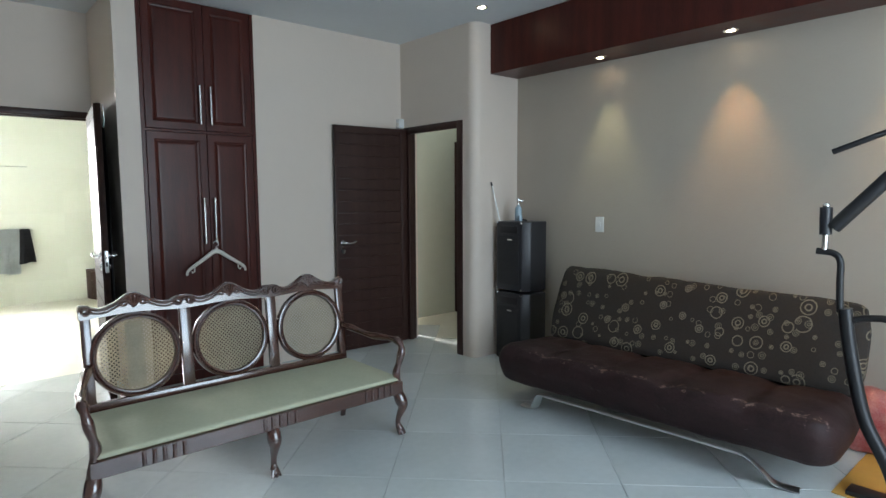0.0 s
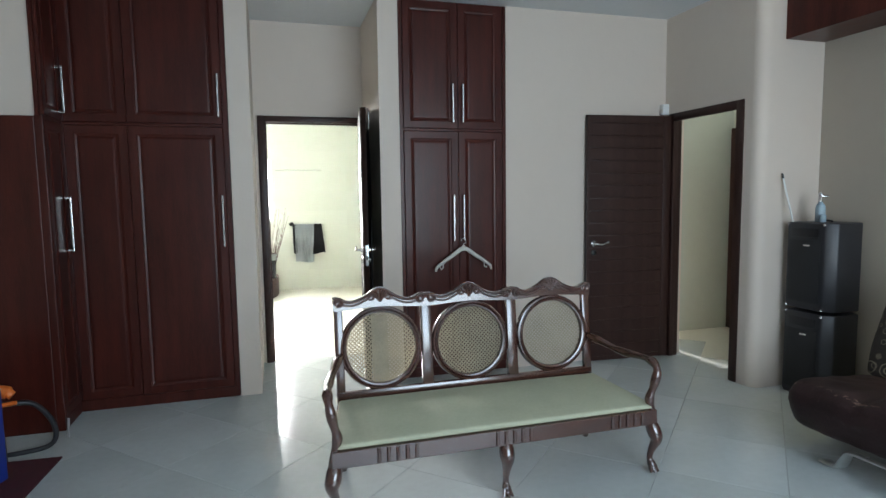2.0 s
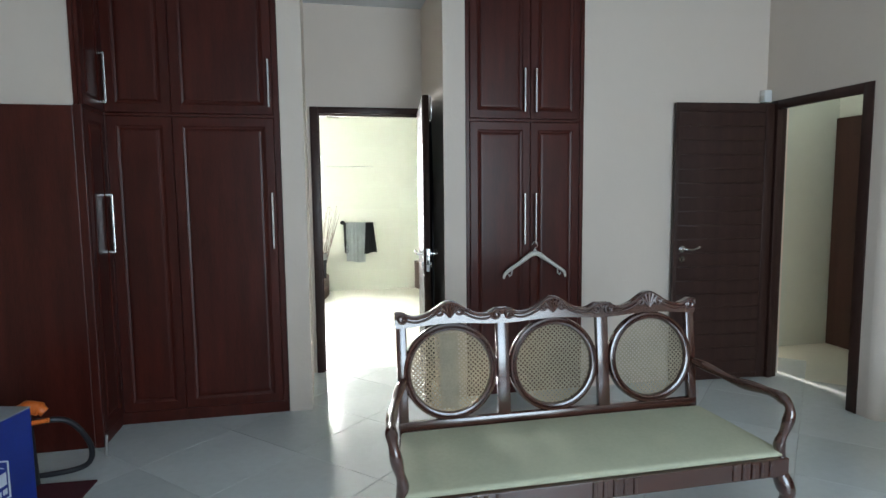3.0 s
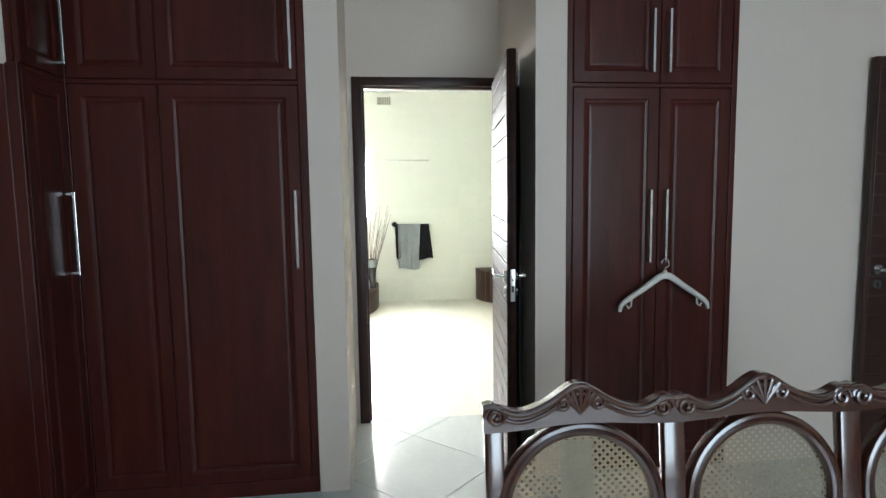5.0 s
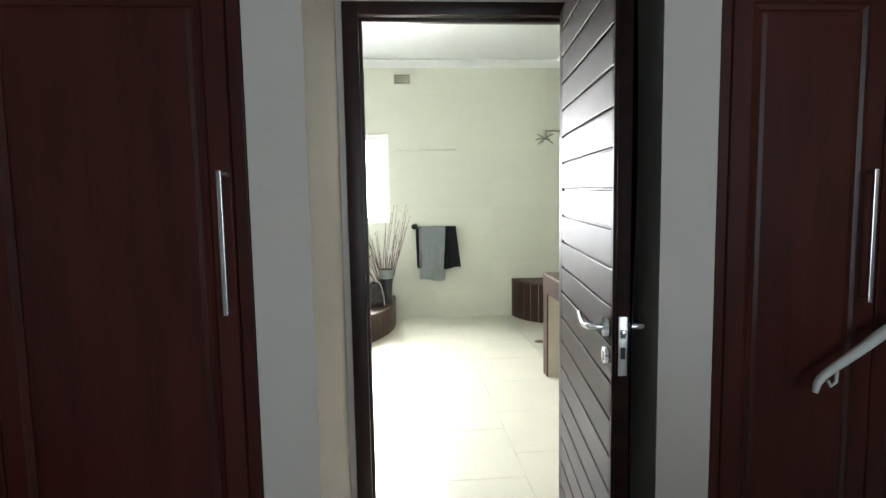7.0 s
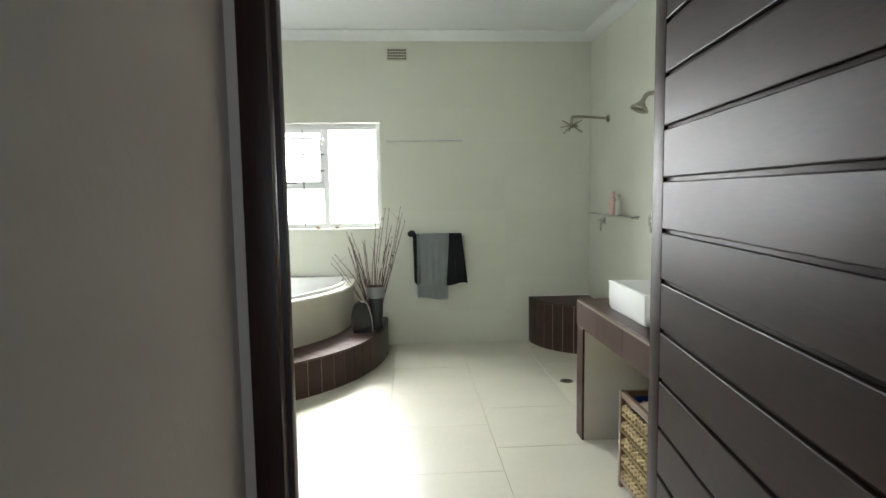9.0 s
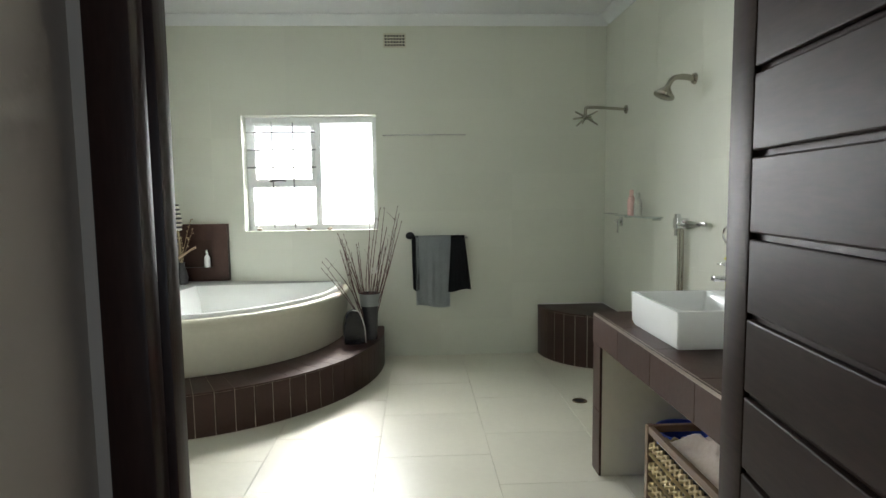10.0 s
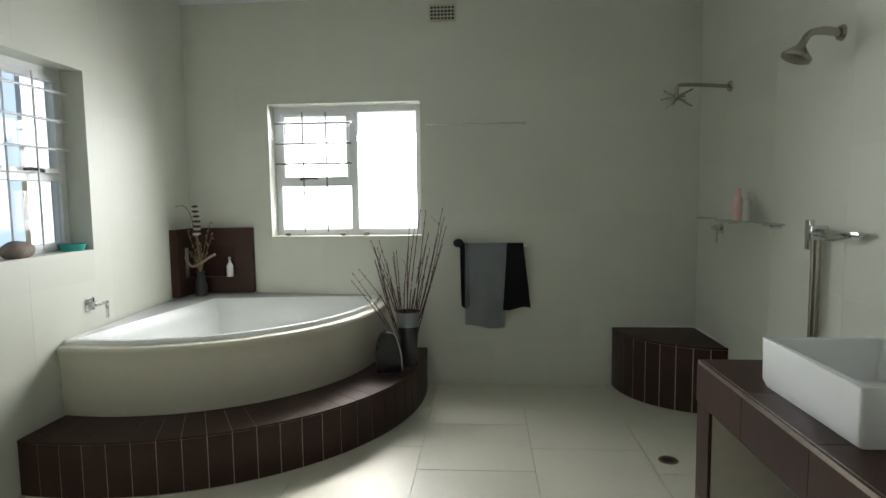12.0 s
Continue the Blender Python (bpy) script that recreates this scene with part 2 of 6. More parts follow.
# ---------------------------------------------------------------- the bedroom shell
WY, FY = 4.385, 5.20            # wardrobe wall face, bathroom door wall face
CEIL, BCEIL = 2.85, 2.74
LX, DX, SX = -1.255, 3.25, 3.78  # side wardrobe face, hall door wall face, sofa wall face
JY = 3.36                       # the step between hall door wall and sofa wall
BX0, BX1, BY0, BY1 = -1.64, 1.885, 5.36, 9.17   # bathroom
BACK = -1.6
WARDROBE_L, WARDROBE_R = (LX, -0.255), (0.94, 1.79)

solid("floor_bedroom", box(B(), -2.5, 4.2, BACK - 0.2, 5.3, -0.12, -0.006), GROUT, "pale grey-green polished floor tiles laid diagonally", "floor")
solid("ceiling_bedroom", box(B(), -2.5, 4.2, BACK - 0.2, 5.3, CEIL, CEIL + 0.15), CEILING, "smooth white painted ceiling", "ceiling")
# wardrobe wall: pilasters beside the recess, plaster to the corner
b = B()
box(b, -0.255, -0.11, WY, FY + 0.16, 0, CEIL)
solid("wall_pilaster_west", b, PLASTER, "narrow cream painted wall pier beside the bathroom recess", "wall")
b = B()
box(b, 0.79, 0.94, WY, FY, 0, CEIL)
solid("wall_pilaster_east", b, PLASTER, "narrow cream painted wall pier beside the bathroom recess", "wall")
solid("wall_north", box(B(), 1.79, DX + 0.15, WY, WY + 0.2, 0, CEIL), PLASTER, "plain cream painted bedroom wall", "wall")
solid("wall_behind_wardrobe_east", box(B(), 0.94, 1.79, WY + 0.55, WY + 0.65, 0, CEIL), PLASTER, "plain wall behind a wardrobe", "wall")
solid("wall_behind_wardrobe_west", box(B(), LX - 0.6, -0.255, WY + 0.55, WY + 0.65, 0, CEIL), PLASTER, "plain wall behind a wardrobe", "wall")
# wall with the bathroom door
DL, DR, DT = -0.085, 0.95, 2.085
solid("wall_bathroom_door", holed(B(), -0.11, 0.98, 0, CEIL, FY, FY + 0.16, [(DL, DR, -0.01, DT)]), PLASTER, "cream painted wall above the bathroom door", "wall")
# hall door wall with a rounded outer corner
b = B()
holed(b, JY + 0.08, WY, 0, CEIL, DX, DX + 0.15, [(3.51, 4.33, -0.01, 2.06)], axis="x")
out = [(DX, JY + 0.08)]
for k in range(9):
    a = math.pi / 2 * k / 8
    out.append((DX + 0.08 - 0.08 * math.cos(a), JY + 0.08 - 0.08 * math.sin(a)))
out += [(SX + 0.1, JY), (SX + 0.1, JY + 0.08)]
prism(b, out, 0, CEIL, "z")
solid("wall_east_door", b, PLASTER, "cream painted wall with a rounded corner and a hall doorway", "wall", smooth=True)
solid("wall_east", box(B(), SX, SX + 0.2, BACK, JY, 0, CEIL), SHADED_PLASTER, "plain painted wall behind the sofa, shade put into its colour", "wall")
solid("wall_south", holed(B(), -2.5, SX + 0.2, 0, CEIL, BACK - 0.2, BACK, [(0.3, 2.85, 0.35, 2.7)]), PLASTER, "plain cream wall with a wide window behind the walker", "wall")
solid("wall_west", holed(B(), BACK, 4.09, 0, CEIL, -2.5, -2.3, [], axis="x"), PLASTER, "plain cream painted bedroom wall", "wall")
solid("wall_corner", box(B(), -2.5, LX - 0.045, 4.09, 4.25, 0, CEIL), PLASTER, "cream painted wall above a low dark wood cupboard", "wall")
# beam over the sofa
solid("ceiling_beam", box(B(), 3.43, SX - 0.003, BACK, JY - 0.003, 2.44, CEIL - 0.003, 0.004), MAHOGANY, "dark mahogany boxed beam with downlights above the sofa", "beam")
# hall beyond the open door
solid("floor_hall", box(B(), 3.4, 5.6, 3.4, 5.1, -0.1, -0.002), BATHFLOOR, "pale tiled hall floor", "floor")
solid("wall_hall_north", box(B(), 3.4, 4.42, 5.0, 5.12, 0, CEIL), HALLPAINT, "pale green-white hall wall", "wall")
solid("wall_hall_east", box(B(), 4.53, 4.65, 3.44, 5.0, 0, CEIL), HALLPAINT, "unseen pale wall added to keep stray sun out of the hall with a dark door", "wall")
solid("wall_hall_end", box(B(), 4.42, 5.6, 5.0, 5.12, 0, CEIL), HALLPAINT, "pale hall end wall", "wall")
# out of view; added to block sun leaking onto the hall floor
solid("wall_hall_south", box(B(), SX + 0.1, 4.65, 3.32, 3.44, 0, CEIL), HALLPAINT, "unseen pale wall added to keep stray sun out of the hall", "wall")
solid("ceiling_hall", box(B(), 3.4, 5.6, 3.44, 5.1, CEIL, CEIL + 0.1), CEILING, "white hall ceiling", "ceiling")

# ---------------------------------------------------------------- the bathroom shell
WB = (-1.05, 0.016, 1.055, 1.976)     # back window: x0, x1, z0, z1
WL = (6.95, 8.115, 1.062, 2.0)        # side window: y0, y1, z0, z1
solid("floor_bathroom", box(B(), BX0 - 0.1, BX1 + 0.1, FY + 0.1, BY1 + 0.1, -0.125, -0.006), BATHJOINT, "cream polished bathroom floor tiles", "floor")
solid("ceiling_bathroom", box(B(), BX0 - 0.1, BX1 + 0.1, BY0, BY1 + 0.1, BCEIL, BCEIL + 0.15), CEILING, "white painted bathroom ceiling", "ceiling")
solid("wall_bath_north", holed(B(), BX0 - 0.2, BX1 + 0.2, 0, BCEIL, BY1, BY1 + 0.22, [WB]), BATH_TILE, "pale cream tiled wall with a window", "wall")
solid("wall_bath_west", holed(B(), BY0, BY1, 0, BCEIL, BX0 - 0.22, BX0, [WL], axis="x"), BATH_TILE, "pale cream tiled wall with a barred window", "wall")
solid("wall_bath_east", box(B(), BX1, BX1 + 0.2, BY0, BY1, 0, BCEIL), BATH_TILE, "pale cream tiled wall", "wall")
b = B()
box(b, BX0, -0.11, FY + 0.01, BY0, 0, BCEIL)
box(b, 0.98, BX1, FY + 0.01, BY0, 0, BCEIL)
solid("wall_bath_south", b, BATH_TILE, "pale cream tiled wall beside the door", "wall")

# ---------------------------------------------------------------- doors and frames


def post_frame(name, m, width, height, label, deep=0.085, wood=DARKWOOD, right=0.06):
    """A rebated timber door frame; local x across the opening, y through the wall."""
    t = thing(name, m, label, "door frame", kind="structure")
    for nm, x0, x1, s in (("jamb", 0, 0.06, 1), ("jamb", width - right, width, -1)):
        b = B()
        box(b, x0, x1, 0, deep * 0.5, 0, height, 0.004)
        if s > 0:
            box(b, x0, x1 + 0.012, deep * 0.5, deep, 0, height, 0.004)
        else:
            box(b, x0 - 0.012, x1, deep * 0.5, deep, 0, height, 0.004)
        part(nm, b, wood, t)
    b = B()
    box(b, 0.06, width - right, 0, deep * 0.5, height - 0.05, height, 0.004)
    box(b, 0.06, width - right, deep * 0.5, deep, height - 0.062, height, 0.004)
    part("lintel", b, wood, t)
    return t


def lever(t, x, z, side, toward, base):
    """Lever handle, rose and keyhole plate on one face of a leaf, base from its middle; toward is the sign of the lever's way along x."""
    y = lambda d: side * (base + d)
    path = smooth_path([(x, y(0), z), (x, y(0.035), z), (x + toward * 0.012, y(0.048), z), (x + toward * 0.06, y(0.05), z - 0.004), (x + toward * 0.115, y(0.05), z + 0.014)])
    h = part("door_handle", tube(B(), path, [0.010 - 0.003 * k / (len(path) - 1) for k in range(len(path))]), CHROME, t, "curved chrome lever handle")
    part("rose", rod(B(), (x, y(0.0005), z), (x, y(0.010), z), 0.027, 0.025, 20), CHROME, h)
    e = part("keyhole_plate", rod(B(), (x, y(0.0005), z - 0.075), (x, y(0.009), z - 0.075), 0.025, 0.023, 20), CHROME, t, "round chrome keyhole plate")
    part("keyhole", box(B(), x - 0.004, x + 0.004, min(y(0.009), y(0.0105)), max(y(0.009), y(0.0105)), z - 0.09, z - 0.064), BLACKMETAL, e)


def slatted_leaf(name, m, width, height, label, slat_side, wood, pitch=0.1017, proud=0.009, first=0.0486):
    """A door leaf: local x from hinge to free edge, y through it, with boards on one face."""
    t = thing(name, m, label, "door", kind="structure")
    part("core", box(B(), 0, width, -0.017, 0.017, 0.006, height, 0.002), wood, t)
    s = slat_side
    part("stile", box(B(), 0.002, 0.07, min(s * 0.0172, s * (0.0172 + proud)), max(s * 0.0172, s * (0.0172 + proud)), 0.008, height - 0.002, 0.003), wood, t)
    part("edge_strip", box(B(), width - 0.016, width - 0.001, min(s * 0.0172, s * (0.0172 + proud)), max(s * 0.0172, s * (0.0172 + proud)), 0.008, height - 0.002, 0.002), wood, t)
    edges = [0.008] + [first + pitch * k for k in range(40) if 0.03 < first + pitch * k < height - 0.03] + [height + 0.004]
    made = {}
    for z0, z1 in zip(edges, edges[1:]):
        h = round(z1 - z0 - 0.008, 4)
        if h not in made:
            b = B()
            box(b, 0.071, width - 0.017, min(s * 0.0172, s * (0.0172 + proud)), max(s * 0.0172, s * (0.0172 + proud)), 0, h, 0.0025)
            made[h] = finish(b, "slat", wood, False)
        o = new("slat", made[h])
        o.parent, o.location = t, (0, 0, z0)
    return t


post_frame("door_frame_1", pose(DL, 5.183, 0), DR - DL, DT, "dark stained timber frame round the bathroom doorway", right=0.11)
door1_dir = math.degrees(math.atan2(4.30 - 5.172, 0.660 - 0.768))
D1W = 0.876
d1 = slatted_leaf("door_1", pose(0.768, 5.172, 0, 0, 0, door1_dir), D1W, 2.045, "open dark wooden bathroom door with horizontal boards", -1, SLATWOOD, pitch=0.0984, first=0.0948)
lever(d1, D1W - 0.056, 1.015, -1, -1, 0.0262)
lever(d1, D1W - 0.056, 1.015, 1, -1, 0.017)
lk = part("lock_plate", box(B(), D1W + 0.0002, D1W + 0.0025, -0.011, 0.011, 0.902, 1.052, 0.0008), STEEL, d1, "steel lock plate on the door edge")
part("latch", box(B(), D1W + 0.0026, D1W + 0.010, -0.006, 0.006, 0.998, 1.020, 0.002), CHROME, lk)
part("bolt_hole", box(B(), D1W + 0.0026, D1W + 0.0032, -0.006, 0.006, 0.945, 0.975), BLACKMETAL, lk)
# dark garment hung behind the open door
hook = thing("door_hook", pose(0.697, 4.40, 2.045), "chrome over-door hook at the top of the door", "hook")
part("strap", box(B(), -0.035, 0.012, -0.012, 0.012, 0.002, 0.006, 0.001), CHROME, hook)
part("prong", tube(B(), smooth_path([(0.012, 0, 0.003), (0.016, 0, -0.05), (0.016, 0, -0.13), (0.0, -0.02, -0.16), (-0.003, -0.035, -0.14)]), 0.004), CHROME, hook)
b = B()
rows, cols = 26, 22
grid = []
for i in range(rows + 1):
    z = 1.93 - 1.80 * i / rows
    row = []
    for j in range(cols + 1):
        u = j / cols
        y = 4.335 + 0.60 * u
        fold = 0.012 * math.sin(u * 26 + 0.5 * math.sin(i * 0.3)) * min(1, 0.3 + i / 10) + 0.004 * noise.noise((u * 9, z * 3, 1))
        row.append(b.verts.new((0.768 + (y - 5.172) * 0.1239 + 0.036 + fold, y, z - 0.05 * (2 * u - 1) ** 2 * (1 - i / rows))))
    grid.append(row)
for i in range(rows):
    for j in range(cols):
        b.faces.new((grid[i][j], grid[i][j + 1], grid[i + 1][j + 1], grid[i + 1][j]))
bmesh.ops.solidify(b, geom=b.faces[:], thickness=0.006)
BLACKCLOTH = mat("black_cloth", (0.012, 0.013, 0.017), 0.9, vary=0.2, scale=8, bump=0.3, bump_scale=250)
solid("hanging_garment", b, BLACKCLOTH, "black garment hanging behind the open bathroom door", "clothing", kind="", smooth=True)
tagged(bpy.data.objects["hanging_garment"], kind="thing")

post_frame("door_frame_2", pose(DX - 0.008, 3.51, 0, 0, 0, 90) @ pose(0, -0.09, 0), 0.82, 2.06, "dark stained timber frame round the hall doorway", deep=0.09)
door2_dir = math.degrees(math.atan2(4.352 - 4.30, 2.49 - 3.245))
d2 = slatted_leaf("door_2", pose(3.235, 4.295, 0, 0, 0, door2_dir), 0.76, 2.04, "open dark stained wooden door against the bedroom wall", 1, DARKWOOD, proud=0.004)
lever(d2, 0.70, 0.995, 1, -1, 0.0212)
b = B()
box(b, 4.49, 4.527, 4.13, 4.985, 0.005, 2.04, 0.003)
solid("door_3", b, DARKWOOD, "closed dark wooden door in the hall", "door")

# ---------------------------------------------------------------- wardrobes


def panel_door(w, h, margin=0.075):
    """A door face with a routed panel; local x across, z up, front towards -y."""
    b = B()
    loops = []
    for ins, y in ((0.0, 0.02), (0.0, 0.003), (0.003, 0.0), (margin - 0.006, 0.0), (margin, 0.005), (margin + 0.012, 0.008), (margin + 0.020, 0.0025), (margin + 0.032, 0.001)):
        loops.append([b.verts.new(p) for p in ((ins, y, ins), (w - ins, y, ins), (w - ins, y, h - ins), (ins, y, h - ins))])
    for a, c in zip(loops, loops[1:]):
        for k in range(4):
            b.faces.new((a[k], a[(k + 1) % 4], c[(k + 1) % 4], c[k]))
    b.faces.new(loops[-1])
    b.faces.new(loops[0][::-1])
    return b


def bar_handle(parent, x, z0, z1):
    """A square steel bar pull; local front towards -y."""
    b = B()
    box(b, x - 0.006, x + 0.006, -0.040, -0.028, z0, z1, 0.002)
    box(b, x - 0.005, x + 0.005, -0.029, 0.0005, z0 + 0.002, z0 + 0.014, 0.001)
    box(b, x - 0.005, x + 0.005, -0.029, 0.0005, z1 - 0.014, z1 - 0.002, 0.001)
    part("handle", b, PULLSTEEL, parent, "brushed steel bar handle", smooth=False)


def wardrobe(name, m, width, splits, handles, label, depth=0.5, left_end=0.03, right_end=0.03, pull=1.065):
    """A built-in wardrobe to the ceiling: local x across from its left end, front towards -y."""
    t = thing(name, m, label, "wardrobe")
    b = B()
    box(b, 0.001, width - 0.001, 0.022, depth, 0.001, CEIL - 0.002)
    part("body", b, MAHOGANY, t, smooth=False)
    part("plinth", box(B(), 0.002, width - 0.002, 0.004, 0.0215, 0.001, 0.075, 0.003), MAHOGANY, t, smooth=False)
    part("mid_rail", box(B(), 0.002, width - 0.002, 0.002, 0.0215, 1.893, 1.912, 0.003), MAHOGANY, t, smooth=False)
    if left_end > 0.005:
        part("end_strip", box(B(), 0.001, left_end - 0.002, 0.0, 0.0215, 0.076, CEIL - 0.004, 0.002), MAHOGANY, t, smooth=False)
    if right_end > 0.005:
        part("end_strip", box(B(), width - right_end + 0.002, width - 0.001, 0.0, 0.0215, 0.076, CEIL - 0.004, 0.002), MAHOGANY, t, smooth=False)
    xs = [left_end, *splits, width - right_end]
    for (x0, x1), (hx, up) in zip(zip(xs, xs[1:]), handles):
        w = x1 - x0 - 0.003
        for z0, z1, hz0, hz1 in ((0.078, 1.891, pull, pull + 0.352), (1.914, CEIL - 0.006, 1.955, 2.245)):
            d = part("door", panel_door(w, z1 - z0, min(0.058, w * 0.2)), MAHOGANY, t, smooth=False)
            d.location = (x0 + 0.0015, 0, z0)
            if hx is not None:
                bar_handle(d, hx - x0 - 0.0015, hz0 - z0, hz1 - z0)
    return t


wardrobe("wardrobe", pose(0.94, WY - 0.002, 0), 0.85, (0.457,), ((0.408, 1), (0.488, 1)), "dark mahogany built-in wardrobe with a hanger on its handle", pull=1.058)
wardrobe("wardrobe", pose(LX - 0.045, WY - 0.002, 0), -0.257 - LX + 0.045, (0.415,), ((None, 0), (0.985, 1)), "tall dark mahogany built-in wardrobe with panelled doors", left_end=0.048, right_end=0.035, pull=1.078)
wardrobe("wardrobe", pose(LX, 4.065, 0, 0, 0, 90), WY - 4.065 - 0.001, (), ((0.250, 1),), "narrow dark mahogany corner wardrobe with a steel handle", depth=0.045, left_end=0.005, right_end=0.005, pull=1.082)
low = thing("low_cupboard", pose(-2.28, 4.086, 0), "low dark mahogany cupboard front below a cream wall", "cupboard")
part("front_panel", box(B(), 0, 2.28 + LX - 0.048, -0.03, 0, 0.002, 1.905, 0.004), MAHOGANY, low, smooth=False)
part("edge_strip", box(B(), 2.28 + LX - 0.047, 2.28 + LX - 0.003, -0.032, 0.0, 0.002, 1.91, 0.003), MAHOGANY, low, smooth=False)

# coat hanger on the wardrobe handle
OFFWHITE = mat("offwhite_plastic", (0.62, 0.60, 0.55), 0.45, vary=0.03)
hang = thing("coat_hanger", pose(1.410, 4.318, 0.990), "off-white plastic coat hanger hanging on a wardrobe handle", "coat hanger")
arm = smooth_path([(-0.225, 0, -0.16), (-0.205, 0, -0.118), (-0.10, 0, -0.048), (-0.03, 0, 0.0), (0, 0, 0.008), (0.03, 0, 0.0), (0.10, 0, -0.048), (0.205, 0, -0.118), (0.225, 0, -0.16)], 5)
part("hanger_body", tube(B(), arm, [0.008 + 0.009 * math.sin(math.pi * i / (len(arm) - 1)) for i in range(len(arm))], 10, 1.0), OFFWHITE, hang)
for s in (-1, 1):
    part("notch_hook", tube(B(), [(s * 0.165, 0, -0.10), (s * 0.168, 0, -0.135), (s * 0.182, 0, -0.145), (s * 0.19, 0, -0.13)], 0.0045, 8), OFFWHITE, hang)
part("neck", spun(B(), [(0.030, -0.002), (0.024, 0.012), (0.013, 0.022), (0.010, 0.034), (0.006, 0.036)], 16, Matrix.Diagonal((1, 0.5, 1, 1))), OFFWHITE, hang)
part("hook", tube(B(), smooth_path([(0, 0, 0.034), (0.0, 0, 0.045), (0.018, 0, 0.055), (0.012, 0, 0.085), (-0.012, 0, 0.083), (-0.02, 0, 0.068)]), 0.0025, 8), STEEL, hang, "thin metal hook")

# ---------------------------------------------------------------- bedroom fittings


def downlight(m, group, light_power, color):
    t = thing("downlight", m, "small round recessed ceiling downlight, switched on", "downlight", group)
    prof = [(0.028, -0.001), (0.030, -0.006), (0.040, -0.008), (0.046, -0.004), (0.047, -0.0005)]
    part("ring", spun(B(), prof, 24), CHROME, t)
    part("bulb", spun(B(), [(0.0, -0.0065), (0.020, -0.0062), (0.0275, -0.0035), (0.0275, -0.0025)], 20), LAMPGLOW, t)
    if light_power:
        lamp("downlight_beam", "SPOT", m @ pose(0, 0, -0.012), light_power, color, angle=radians(62), blend=0.85)
    return t


for y, c, p in ((2.40, (0.98, 1.0, 0.62), 5.6), (1.45, (1.0, 0.60, 0.24), 9.8), (0.50, (1.0, 0.60, 0.24), 9.8), (-0.45, (1.0, 0.60, 0.24), 9.8)):
    downlight(pose(3.62, y, 2.438), "downlights in the beam", p, c)
downlight(pose(3.05, 3.08, CEIL - 0.001), "", 1.4, (1.0, 0.9, 0.75))

downlight(pose(1.355, 7.75, BCEIL - 0.001), "", 0, None)

sw = thing("light_switch", pose(SX, 2.48, 1.18), "white plastic light switch on the wall", "light switch")
part("plate", box(B(), -0.009, -0.0005, -0.037, 0.037, -0.06, 0.06, 0.003), WHITEPLASTIC, sw)
part("rocker", box(B(), -0.013, -0.0092, -0.012, 0.012, -0.02, 0.02, 0.001), WHITEPLASTIC, sw)
sn = thing("alarm_sensor", pose(DX - 0.035, WY - 0.03, 2.06), "small white alarm sensor in the wall corner", "sensor")
part("housing", box(B(), -0.028, 0.033, -0.028, 0.028, -0.005, 0.085, 0.008), WHITEPLASTIC, sn)
part("lens", box(B(), -0.03, -0.0285, -0.02, 0.02, 0.01, 0.045, 0.0005), OFFWHITE, sn)

# ---------------------------------------------------------------- bench with three cane roundels
bench = thing("settee", pose(1.013, 2.52, 0), "carved dark wooden settee with cane roundels and green seat", "settee")
BH = 0.725          # half width of the back
tilt = pose(0, 0.480, 0.374, -6, 0, 0)      # the back leans; local z up the back


def back_part(nm, bm, material=BENCHWOOD, label="", parent=None):
    bmesh.ops.transform(bm, matrix=tilt, verts=bm.verts[:])
    return part(nm, bm, material, parent or bench, label)


